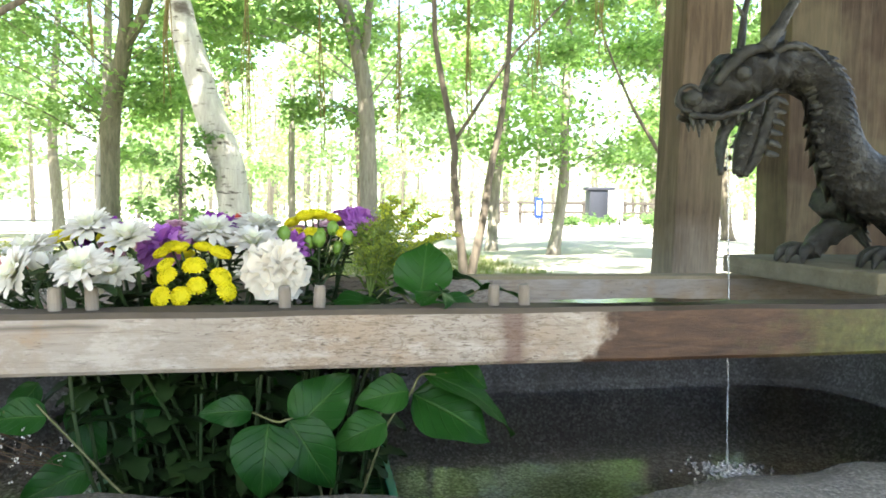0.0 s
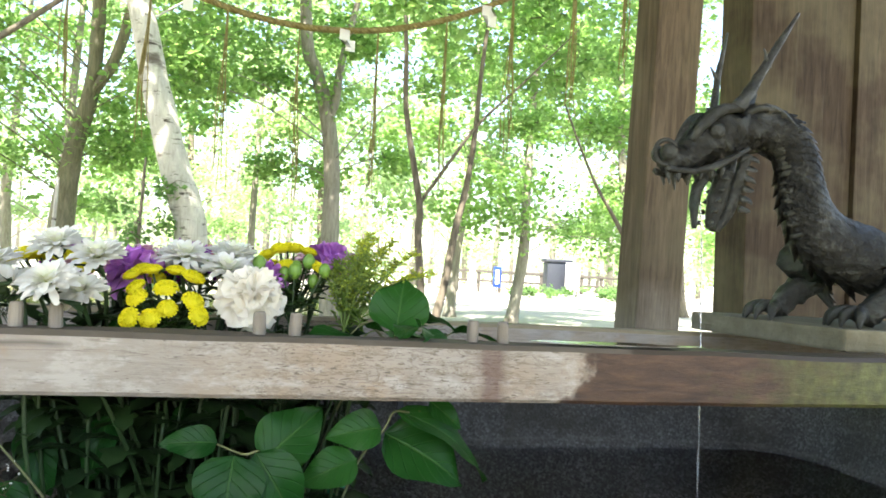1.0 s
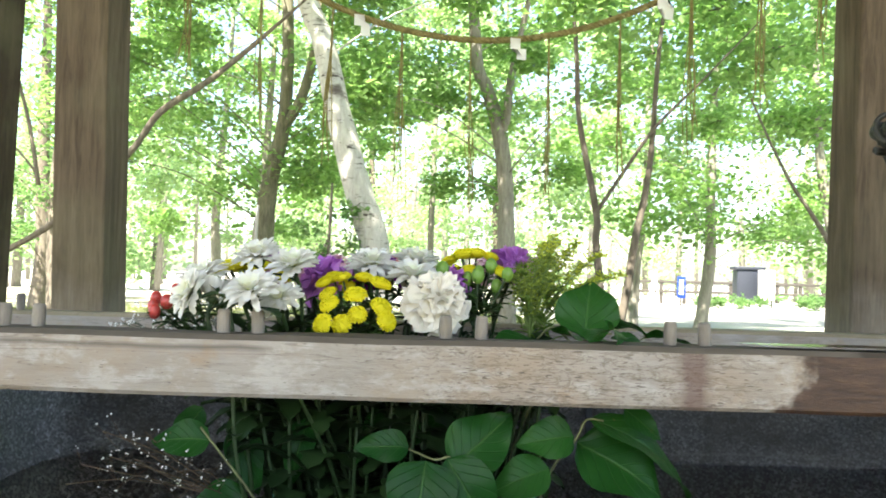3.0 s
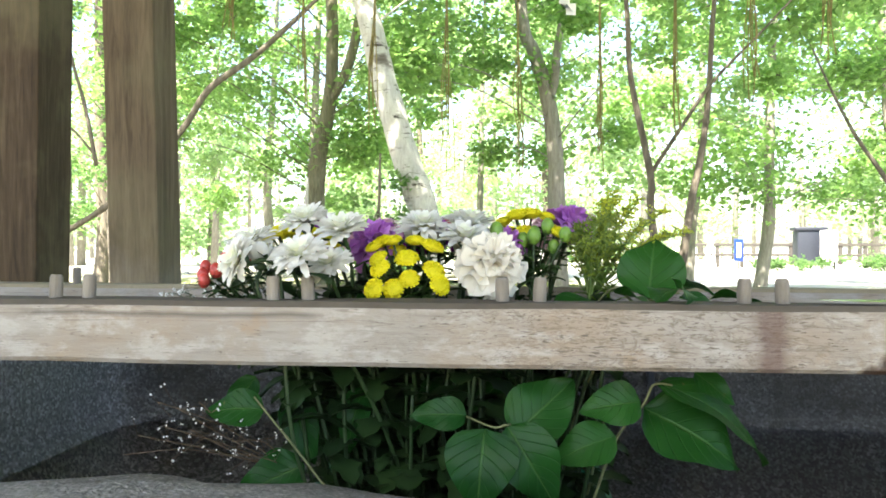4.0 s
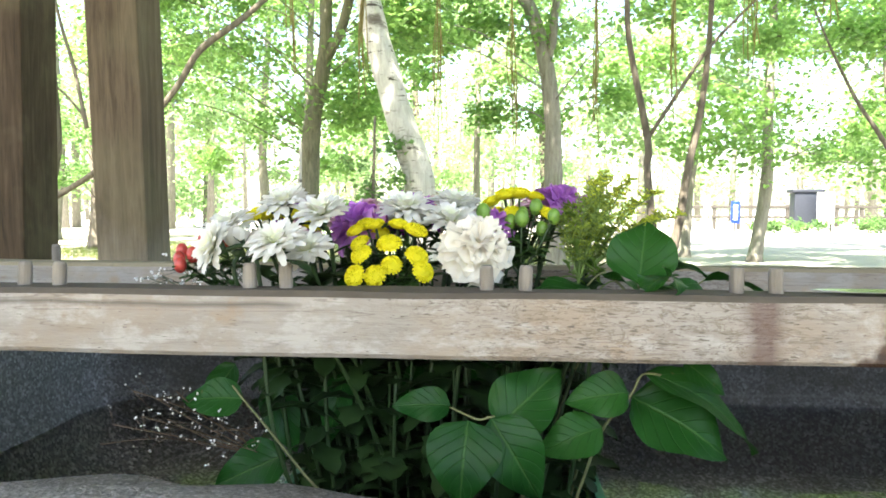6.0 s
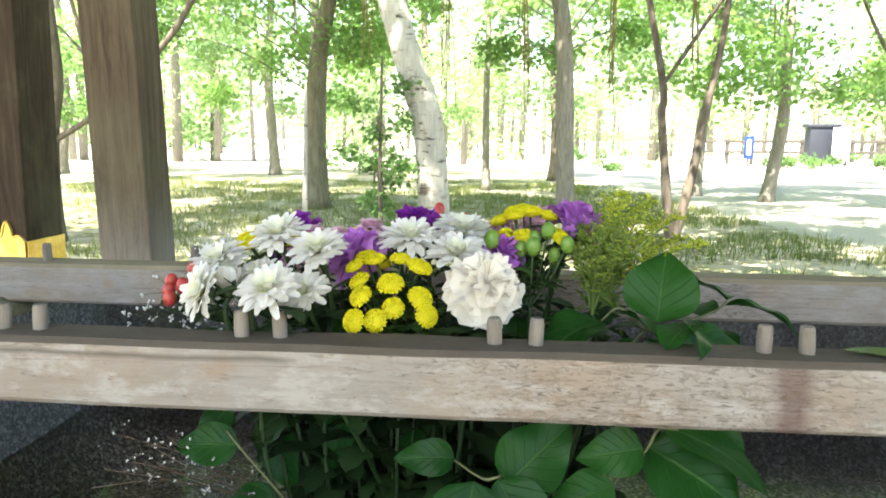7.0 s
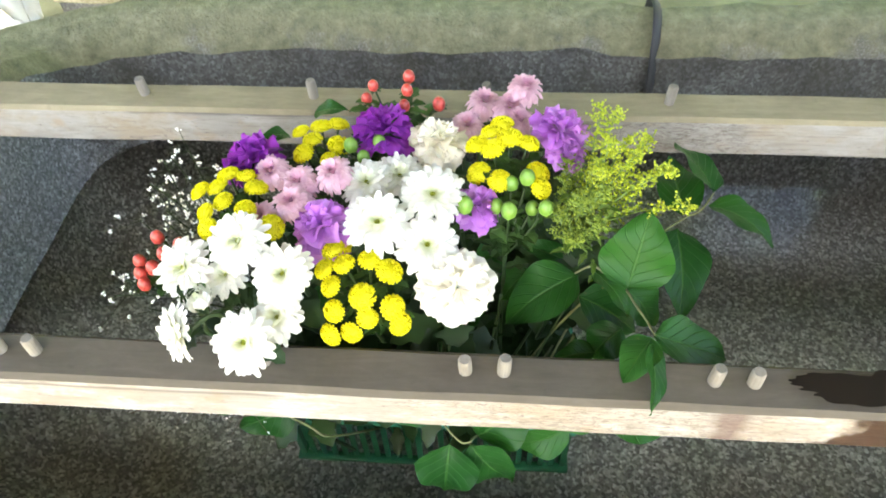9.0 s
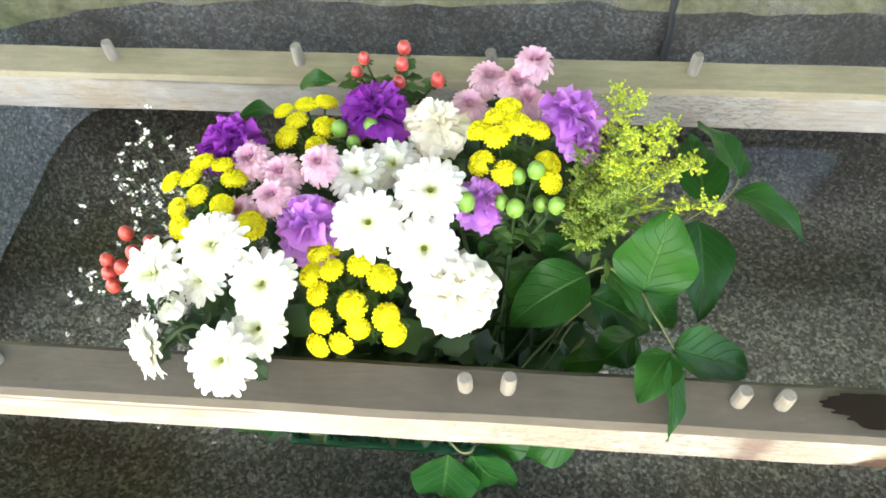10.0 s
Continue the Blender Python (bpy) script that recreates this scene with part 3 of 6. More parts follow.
rope = tagged(holder("straw_rope", (0, 1.30, 1.6)), "thin twisted straw rope with hanging tassels and paper strips", "rope")
bm = bmesh.new()
for ph in (0, 2.1, 4.2):
    tube(bm, [(x, .0048 * math.cos(x * 170 + ph), rope_z(x) - 1.6 + .0048 * math.sin(x * 170 + ph)) for x in np.linspace(-.96, 1.08, 420)], .0050, 6)
part("twisted_cord", bm, M_STRAW, rope)
for x in (-.75, -.545, -.345, -.152, .038, .253, .448, .642, .834, 1.0):
    bm = bmesh.new()
    z0 = rope_z(x) - 1.6
    for k in range(7):
        a, b = rnd.uniform(-.007, .007), rnd.uniform(-.007, .007)
        ln = rnd.uniform(.36, .50)
        tube(bm, curve_pts([(x + a * .2, b * .2, z0), (x + a * .6, b, z0 - ln * .35), (x + a * 1.4 + rnd.uniform(-.01, .01), b, z0 - ln * .7), (x + a * 2 + rnd.uniform(-.012, .012), b, z0 - ln)], 3), .0016, 4)
    part("tassel", bm, M_STRAW, rope)
for x in (-.27, .16, .56):
    bm = bmesh.new()
    z0 = rope_z(x) - 1.6
    pts = [(-.014, 0), (.014, 0), (.014, -.03), (.03, -.03), (.03, -.06), (.004, -.06), (.004, -.03), (-.014, -.03)]
    bm.faces.new([bm.verts.new((x + px, -.012 + .01 * noise.noise((px * 30, pz * 30, x)), z0 + pz)) for px, pz in pts])
    bmesh.ops.triangulate(bm, faces=bm.faces[:])
    part("paper_strip", bm, M_PAPER, rope, "zigzag white paper strip")

# ---- bronze dragon on its slab ----
bm = bmesh.new()
box(bm, .712, 1.16, .055, .375, .8005, .829, .004, 2)
bmesh.ops.subdivide_edges(bm, edges=bm.edges[:], cuts=3, use_grid_fill=True)
for v in bm.verts:
    v.co.x -= .02 * (v.co.y - .03) / .37
    v.co += noise.noise_vector(v.co * 14) * .003 * (1 if v.co.z > .81 else .2)
tagged(part("stone_slab", bm, M_SLAB, smooth=False), "mossy flat stone slab lying across the two rails", "slab")


def dragon():
    bm = bmesh.new()
    Y = .165
    neck = curve_pts([(.600, Y, 1.085), (.640, Y, 1.096), (.684, Y, 1.092), (.710, Y, 1.066), (.722, Y + .002, 1.032), (.738, Y + .006, .990), (.772, Y + .01, .952), (.84, Y + .01, .926), (.98, Y + .02, .908), (1.07, Y + .03, .93), (1.12, Y + .06, .99)], 7)
    rad = lerp_list([.026, .028, .028, .027, .029, .034, .042, .047, .046, .032, .014], len(neck))
    tube(bm, neck, rad, 22, rough=.10)
    # scale plates along the neck and body
    side = Vector((0, 1, 0))
    for i in range(2, len(neck) - 6):
        p, d = neck[i], (neck[i + 1] - neck[i - 1]).normalized()
        up = d.cross(side).normalized() * -1
        if up.z < -.2 and i < 8:
            up = -up
        r = rad[i]
        for a in np.linspace(-2.3, 2.3, 12):
            a2 = a + (.2 if i % 2 else 0)
            nrm = (up * math.cos(a2) + side * math.sin(a2))
            b = p + nrm * r * .97
            t1 = nrm.cross(d).normalized()
            w, l = r * .20, .020
            v = [bm.verts.new(b - t1 * w + nrm * .0008), bm.verts.new(b + t1 * w + nrm * .0008), bm.verts.new(b + d * l * .75 + t1 * w * .7 + nrm * .0045), bm.verts.new(b + d * l + nrm * .006), bm.verts.new(b + d * l * .75 - t1 * w * .7 + nrm * .0045)]
            bm.faces.new(v)
        # row of back fins
        if i % 3 == 0:
            b = p + up * r
            q = [bm.verts.new(b - d * .012 + side * .004), bm.verts.new(b - d * .012 - side * .004), bm.verts.new(b + d * .016), bm.verts.new(b + d * .024 + up * .018)]
            for f in ((0, 1, 3), (1, 2, 3), (2, 0, 3)):
                bm.faces.new([q[k] for k in f])
    # smooth belly bands
    for i in range(10, 40, 2):
        p, d = neck[i], (neck[i + 1] - neck[i - 1]).normalized()
        up = d.cross(side).normalized()
        if (up.x > 0):
            up = -up
        tube(bm, [p + side * rad[i] * math.sin(t) * .8 + up * rad[i] * math.cos(t) * 1.0 for t in np.linspace(-.9, .9, 7)], .005, 5)
    # head: skull, muzzle, brows
    tube(bm, curve_pts([(.665, Y, 1.096), (.625, Y, 1.092), (.593, Y, 1.084), (.566, Y, 1.066), (.540, Y, 1.045), (.519, Y, 1.041), (.505, Y, 1.039)], 5),
         lerp_list([.028, .033, .033, .027, .019, .018, .011], 31), 18, squash=1.0, rough=.32)
    # nostrils and upper lip
    for s in (-1, 1):
        bmesh.ops.create_icosphere(bm, subdivisions=2, radius=.012, matrix=Matrix.Translation((.511, Y + s * .013, 1.048)))
        bmesh.ops.create_icosphere(bm, subdivisions=2, radius=.0115, matrix=Matrix.Translation((.572, Y + s * .025, 1.080)))
        tube(bm, curve_pts([(.540, Y + s * .018, 1.066), (.556, Y + s * .024, 1.090), (.576, Y + s * .030, 1.108), (.606, Y + s * .030, 1.112)], 4), lerp_list([.005, .008, .008, .004], 13), 8)
        tube(bm, curve_pts([(.506, Y + s * .015, 1.026), (.540, Y + s * .022, 1.024), (.578, Y + s * .024, 1.036), (.620, Y + s * .027, 1.060)], 4), lerp_list([.004, .005, .005, .003], 13), 8, rough=.5)
        # lower jaw, wide open
        tube(bm, curve_pts([(.624, Y + s * .018, 1.052), (.614, Y + s * .014, 1.012), (.606, Y + s * .011, .978), (.592, Y + s * .005, .950)], 5), lerp_list([.009, .009, .008, .005], 16), 9, rough=.3)
        for k in range(5):
            z = 1.02 - k * .015
            x = .604 - k * .005
            tube(bm, [(x - .006, Y + s * .016, z), (x - .013, Y + s * .015, z - .002)], [.004, .001], 6)
            tube(bm, [(.522 + k * .016, Y + s * .020, 1.020 + k * .003), (.523 + k * .016, Y + s * .018, 1.008 + k * .003)], [.004, .001], 6)
        # frill behind the jaw
        for k in range(6):
            z = 1.05 - k * .014
            tube(bm, curve_pts([(.622 - k * .002, Y + s * .022, z), (.632 - k * .002, Y + s * .025, z - .003), (.637 - k * .002, Y + s * .027, z - .008 + .004 * (k % 2))], 3), lerp_list([.007, .006, .002], 7), 6, squash=.5)
        # mane tufts
        for k in range(7):
            b = Vector((.618 + k * .012, Y + s * (.020 - k * .001), 1.108 + .004 * math.sin(k) - .0006 * k * k))
            tube(bm, curve_pts([b, b + Vector((.014, s * .010, .008)), b + Vector((.032, s * .014, .006 - .003 * k))], 3), lerp_list([.007, .005, .001], 7), 6)
    tube(bm, curve_pts([(.606, Y, 1.030), (.594, Y, .990), (.586, Y, .952)], 5), lerp_list([.012, .012, .007], 11), 9, squash=1.2, rough=.2)
    # tongue and dangling chin tags
    tube(bm, curve_pts([(.585, Y, 1.03), (.566, Y, 1.012), (.559, Y, .985), (.561, Y, .950)], 5), lerp_list([.008, .008, .007, .003], 16), 8, rough=.3)
    for dx, ln in ((.512, .018), (.520, .026), (.538, .018)):
        tube(bm, [(dx, Y - .01, 1.024), (dx + .002, Y - .012, 1.024 - ln)], [.005, .001], 6)
    # curled whisker ring at the nose
    tube(bm, [(.507 + .0165 * math.cos(t), Y - .012, 1.047 + .0165 * math.sin(t)) for t in np.linspace(.6, 4.9, 24)], .0032, 7)
    # horns
    h1 = curve_pts([(.600, Y - .028, 1.112), (.618, Y - .030, 1.140), (.640, Y - .033, 1.180), (.682, Y - .035, 1.250)], 6)
    tube(bm, h1, lerp_list([.010, .008, .006, .002], len(h1)), 9, rough=.25)
    h2 = curve_pts([(.600, Y + .028, 1.115), (.604, Y + .03, 1.160), (.610, Y + .032, 1.190), (.620, Y + .034, 1.236)], 6)
    tube(bm, h2, lerp_list([.006, .005, .004, .0015], len(h2)), 9, rough=.25)
    tube(bm, [(.605, Y + .030, 1.165), (.593, Y + .030, 1.183)], [.004, .001], 6)
    tube(bm, [(.640, Y - .034, 1.170), (.630, Y - .036, 1.195)], [.004, .001], 6)
    # legs with claws on the slab
    for pts, rr in (([(.760, .215, .930), (.800, .225, .895), (.762, .225, .868), (.742, .225, .842)], [.032, .026, .018, .015]),
                    ([(.87, .130, .905), (.86, .122, .875), (.82, .120, .858), (.795, .120, .842)], [.034, .028, .018, .015])):
        l = curve_pts(pts, 5)
        tube(bm, l, lerp_list(rr, len(l)), 12, rough=.3)
        f = Vector(pts[-1])
        for a in (-.75, -.25, .25, .75):
            dd = Vector((-math.cos(a), math.sin(a), 0))
            c = curve_pts([f, f + dd * .022 + Vector((0, 0, .008)), f + dd * .040 + Vector((0, 0, .002)), f + dd * .047 + Vector((0, 0, -.013))], 4)
            tube(bm, c, lerp_list([.010, .009, .007, .0015], len(c)), 8)
        for k in range(5):
            tube(bm, [Vector(pts[1]) + Vector((.01, 0, -.004 * k)), Vector(pts[1]) + Vector((.03 + .004 * k, -.006, -.012 - .012 * k))], [.007, .001], 6)
    return tagged(part("dragon_statue", bm, M_BRONZE), "dark bronze dragon water spout with patina, standing on the slab", "statue")


dragon()

# thin stream of water from the mouth and its splash
m = Mat("falling_water", .05, spec=.5)
m.color((.9, .93, .95))
m.b.inputs["Transmission Weight"].default_value = .75
m.b.inputs["IOR"].default_value = 1.33
M_STREAM = m.m
bm = bmesh.new()
tube(bm, [(.566 + .020 * (k / 24) ** .6, .165 + .001 * math.sin(k), 1.0 - k * .0188) for k in range(25)], [.0011 + .0005 * math.sin(k * 1.7) for k in range(25)], 7)
tagged(part("water_stream", bm, M_STREAM), "thin stream of water falling from the spout", "water")
bm = bmesh.new()
for k in range(420):
    a, r = rnd.uniform(0, 6.28), abs(rnd.gauss(0, .024))
    bmesh.ops.create_icosphere(bm, subdivisions=1, radius=rnd.uniform(.0008, .0026), matrix=Matrix.Translation((.590 + math.cos(a) * r * 1.3, .17 + math.sin(a) * r, .5455)))
tagged(part("splash", bm, M_STREAM), "small splash of bubbles where the stream lands", "water", kind="stuff")

# dark strap over the rear rim
m = Mat("black_rubber", .6)
m.color((.02, .02, .021))
M_BLACK = m.m
bm = bmesh.new()
st = [(.257, .632, .58), (.258, .650, .665), (.260, .690, .722), (.262, .735, .729), (.263, .768, .706), (.264, .784, .64), (.264, .788, .55)]
tube(bm, curve_pts(st, 4), .011, 8, squash=.35)
tagged(part("rubber_strap", bm, M_BLACK), "flat black strap laid over the rear rim of the basin", "strap")

# crumpled clear plastic bag at the foot of the post
m = Mat("thin_plastic", .25)
m.color((.75, .77, .75))
m.b.inputs["Transmission Weight"].default_value = .35
m.b.inputs["Alpha"].default_value = .8
M_PLASTIC = m.m
bm = bmesh.new()
bmesh.ops.create_icosphere(bm, subdivisions=4, radius=1)
for v in bm.verts:
    d = v.co.copy()
    v.co = Vector((-1.29 + d.x * .17, 1.19 + d.y * .085, .37 + d.z * .20)) + noise.noise_vector(d * 2.6) * .05 + noise.noise_vector(d * 7) * .02
    v.co.z = max(v.co.z, .196)
tagged(part("plastic_bag", bm, M_PLASTIC), "crumpled translucent plastic bag beside the post foot", "bag")

# ---- trees ----
def leaf_cloud(centres, n, size, seed, droop=.3):
    """Folded small leaves scattered round centres of (x, y, z, rx, ry, rz)."""
    rs = np.random.RandomState(seed)
    verts, faces = [], []
    for (cx, cy, cz, rx, ry, rz) in centres:
        p = rs.normal(size=(n, 3))
        p /= np.linalg.norm(p, axis=1)[:, None]
        p *= (rs.rand(n, 1) ** .45)
        # sprays: leaves gather along a few twigs
        tw = rs.normal(size=(7, 3))
        tw /= np.linalg.norm(tw, axis=1)[:, None]
        k = rs.randint(0, 7, n)
        p = p * .55 + tw[k] * rs.rand(n, 1) * .75
        p = p * (rx, ry, rz) + (cx, cy, cz)
        d = rs.normal(size=(n, 3)) * (1, 1, .45)
        d[:, 2] -= droop
        d /= np.linalg.norm(d, axis=1)[:, None]
        nn = rs.normal(size=(n, 3)) * .7 + (0, 0, 1)
        sd = np.cross(d, nn)
        sd /= np.linalg.norm(sd, axis=1)[:, None]
        up = np.cross(sd, d)
        s = size * (.6 + .8 * rs.rand(n, 1))
        a = p
        b = p + d * s * .45 + sd * s * .36 + up * s * .10
        c = p + d * s
        e = p + d * s * .45 - sd * s * .36 + up * s * .10
        i0 = len(verts)
        block = np.stack((a, b, c, e), 1).reshape(-1, 3)
        verts.extend(map(tuple, block))
        faces.extend((i0 + 4 * j, i0 + 4 * j + 1, i0 + 4 * j + 2, i0 + 4 * j + 3) for j in range(n))
    return verts, faces


def tree(stems, clumps, nleaf, size, bark_mat, leaves, label, seed, name="tree"):
    """stems: lists of (x, y, z, r). clumps: centres with radii, each carried by a limb from the nearest stem."""
    top = tagged(holder(name, (0, 0, 0)), label, "tree", "trees of the wood")
    bm = bmesh.new()
    line = []
    for st in stems:
        pts = curve_pts([s[:3] for s in st], 5)
        rr = lerp_list([s[3] for s in st], len(pts))
        if st is stems[0]:
            rr[0] *= 1.35
            rr[1] *= 1.12
        tube(bm, pts, rr, 12, rough=.12)
        line += list(zip(pts, rr))
    rs = random.Random(seed)
    for c in clumps:
        q = Vector(c[:3])
        cand = [(p, r) for p, r in line if p.z < q.z - .1 and p.z > .9] or [line[-1]]
        p, r = min(cand, key=lambda k: (k[0] - q).length + .35 * abs((q.z - k[0].z) - .6 * (q - k[0]).length))
        mid = p.lerp(q, .5) + Vector((rs.uniform(-.1, .1), rs.uniform(-.1, .1), (q - p).length * .10))
        l = curve_pts([p, mid, q], 4)
        tube(bm, l, lerp_list([min(r * .14, .010), min(r * .10, .007), .002], len(l)), 6)
        for k in range(3):
            e = q + Vector((rs.uniform(-1, 1) * c[3], rs.uniform(-1, 1) * c[4], rs.uniform(-.6, .6) * c[5]))
            tube(bm, [mid.lerp(q, .6), q.lerp(e, .4) + Vector((0, 0, .05)), e], [.005, .003, .0015], 4)
    part("trunk", bm, bark_mat, top)
    if clumps:
        if size < .135:
            nleaf, size = int(nleaf * 1.7), size * .72
        v, f = leaf_cloud(clumps, nleaf, size, seed)
        pydata("crown", v, f, leaves, top)
    return top


def crown(cx, cy, z0, z1, spread, n, seed, r=.55):
    rs = random.Random(seed)
    out = []
    for i in range(n):
        a = rs.uniform(0, 6.283)
        d = spread * rs.random() ** .5
        z = rs.uniform(z0, z1)
        k = r * rs.uniform(.7, 1.4)
        out.append((cx + math.cos(a) * d, cy + math.sin(a) * d, z + .15 * d * -1 * .4, k, k, k * .55))
    return out


# the leaning birch, the forked sapling and the other near stems
tree([[(-.60, 5.5, .05, .135), (-.62, 5.5, .60, .130), (-.67, 5.5, 1.12, .128), (-.81, 5.5, 1.55, .122), (-.98, 5.5, 2.13, .110), (-1.16, 5.5, 2.85, .098), (-1.37, 5.52, 3.4, .088), (-1.75, 5.6, 5.0, .055), (-1.95, 5.7, 6.8, .03)]],
     crown(-1.5, 5.9, 3.4, 7.0, 1.7, 22, 11), 300, .085, M_BIRCH, M_LEAVES, "leaning white birch with peeling bark", 11, "birch_tree")
tree([[(.94, 3.75, .05, .044), (.955, 3.75, .33, .034), (.90, 3.74, .80, .025), (.866, 3.73, 1.10, .022), (.864, 3.73, 1.28, .021), (.75, 3.73, 1.84, .017), (.725, 3.73, 2.24, .014), (.66, 3.73, 3.0, .010), (.55, 3.73, 3.9, .005)],
      [(.955, 3.75, .30, .030), (1.005, 3.74, .55, .028), (1.056, 3.73, .81, .026), (1.10, 3.72, 1.13, .023), (1.148, 3.72, 1.36, .020), (1.19, 3.72, 1.7, .017), (1.25, 3.73, 2.5, .012), (1.45, 3.73, 3.5, .006)],
      [(.866, 3.73, 1.28, .013), (1.0, 3.72, 1.49, .012), (1.204, 3.70, 1.80, .010), (1.45, 3.66, 2.06, .007), (1.85, 3.6, 2.5, .003)]],
     crown(1.0, 3.9, 2.2, 3.9, 1.0, 14, 12, .4), 220, .075, M_BARK, M_LEAVES, "slender forked maple sapling at the edge of the gravel", 12, "maple_tree")
tree([[(-2.39, 8.43, .05, .155), (-2.38, 8.43, 1.3, .128), (-2.31, 8.4, 2.0, .105), (-2.17, 8.4, 2.75, .085), (-2.15, 8.4, 3.8, .075), (-2.3, 8.5, 6.0, .07), (-2.4, 8.5, 8.5, .03)],
      [(-2.2, 8.4, 2.6, .06), (-1.84, 8.3, 3.36, .06), (-1.6, 8.2, 5.2, .03)]],
     crown(-2.4, 7.8, 2.0, 7, 2.2, 34, 13, .7), 320, .10, M_BARK_OLIVE, M_LEAVES, "dark-trunked broadleaf tree in the turf", 13)
tree([[(.66, 7.7, .05, .13), (.64, 7.7, .4, .105), (.605, 7.7, 1.4, .100), (.59, 7.7, 1.9, .092), (.50, 7.7, 2.55, .085), (.35, 7.7, 3.05, .075), (.21, 7.7, 3.45, .07), (.1, 7.7, 5.2, .05), (.0, 7.7, 7.5, .02)],
      [(.51, 7.7, 2.50, .055), (.575, 7.65, 2.70, .050), (.61, 7.6, 3.12, .045), (.74, 7.6, 3.8, .035), (1.0, 7.5, 5.0, .02)]],
     crown(.5, 7.2, 1.9, 6.5, 2.0, 36, 14, .65), 320, .095, M_BARK_PALE, M_LEAVES, "upright grey-barked tree with a forked top", 14)
tree([[(-.385, 12.3, .05, .075), (-.40, 12.3, 1.5, .06), (-.36, 12.3, 4.0, .04), (-.3, 12.3, 6, .015)]],
     crown(-.4, 12, 2.6, 6.5, 1.8, 18, 15, .8), 260, .13, M_BARK_PALE, M_LEAVES_HAZED, "slim grey-barked tree in the turf", 15)
tree([[(-1.32, 4.07, .05, .022), (-1.308, 4.07, .5, .018), (-1.295, 4.07, .9, .014), (-1.285, 4.07, 1.3, .008)]],
     [], 0, .05, M_BIRCH, M_LEAVES, "thin pale sapling stem lit by the sun", 16, "sapling")
tree([[(-1.0, 5.2, .05, .02), (-1.01, 5.2, .7, .016), (-.99, 5.2, 1.6, .008)]],
     [(-1.0 + rnd.uniform(-.26, .26), 5.2 + rnd.uniform(-.25, .25), .35 + .13 * k, .20, .20, .14) for k in range(9)], 55, .075, M_BARK, M_LEAVES_DARK, "bushy green sapling below the birch", 17, "sapling")

tree([[(-3.85, 5.3, .05, .09), (-3.8, 5.25, .9, .075), (-3.68, 5.2, 1.5, .065), (-3.75, 5.2, 2.6, .05), (-3.9, 5.3, 4.5, .02)],
      [(-3.8, 5.25, .90, .024), (-3.2, 5.2, 1.25, .024), (-2.67, 5.2, 1.78, .026), (-2.42, 5.2, 2.14, .028), (-2.06, 5.2, 2.39, .025), (-1.69, 5.2, 2.70, .020), (-1.2, 5.1, 3.1, .008)],
      [(-3.39, 5.2, 1.52, .018), (-3.49, 5.2, 2.02, .016), (-3.61, 5.2, 2.45, .012), (-3.7, 5.1, 3.2, .005)],
      [(-3.40, 5.2, 1.60, .012), (-3.62, 5.2, 1.84, .010), (-3.9, 5.1, 2.0, .004)]],
     crown(-3.2, 5.5, 2.5, 4.8, 1.5, 13, 18, .5), 240, .085, M_BARK, M_LEAVES, "broadleaf tree with a long dark limb reaching sideways", 18)
tree([[(3.55, 5.4, .05, .035), (3.30, 5.4, .75, .028), (3.12, 5.4, 1.22, .022), (2.95, 5.4, 1.5, .018), (2.80, 5.4, 1.72, .015), (2.59, 5.4, 2.13, .010), (2.3, 5.4, 2.8, .005)]],
     crown(3.0, 5.6, 2.0, 3.4, .8, 9, 19, .4), 200, .08, M_BARK, M_LEAVES, "thin leaning stem with a few leafy twigs", 19)

OTHERS = [  # x y r height lean bark leaf label
    (3.75, 10.5, .10, 7, .07, M_BARK_PALE, M_LEAVES), (4.9, 8.6, .09, 6, -.08, M_BARK_PALE, M_LEAVES),
    (-5.2, 8.8, .14, 8, .04, M_BARK, M_LEAVES_DARK), (-3.4, 12.0, .10, 8, .03, M_BARK_PALE, M_LEAVES),
    (3.05, 11.5, .10, 7, .04, M_BARK_PALE, M_LEAVES_HAZED), (6.8, 12.2, .13, 8, .03, M_BARK, M_LEAVES), (-7.5, 12.5, .15, 9, -.02, M_BARK, M_LEAVES_DARK),
    (.9, 15.5, .11, 8, .03, M_BARK, M_LEAVES_HAZED), (-5.6, 16.5, .13, 9, .02, M_BARK_PALE, M_LEAVES_HAZED), (9.5, 15.0, .14, 9, -.03, M_BARK, M_LEAVES_HAZED),
    (-2.2, 18.0, .12, 9, .02, M_BARK, M_LEAVES_HAZED), (-10.5, 16, .16, 9, .02, M_BARK_PALE, M_LEAVES_HAZED), (4.4, 5.2, .05, 5.5, -.05, M_BARK, M_LEAVES)]
for i, (x, y, r, h, ln, bk, lf) in enumerate(OTHERS):
    st = [(x + ln * z + .08 * math.sin(z * 1.3 + i), y, z, r * (1 - .85 * z / h)) for z in (.05, 1.2, 2.4, h * .6, h)]
    near = y < 9
    tree([st], crown(x + ln * h * .5, y - .3, 1.6, h, 1.5 if near else 2.1, 28, 30 + i, .55 if near else .8), 260, .085 if near else .13, bk, lf,
         "tall broadleaf tree with a light green crown", 30 + i)

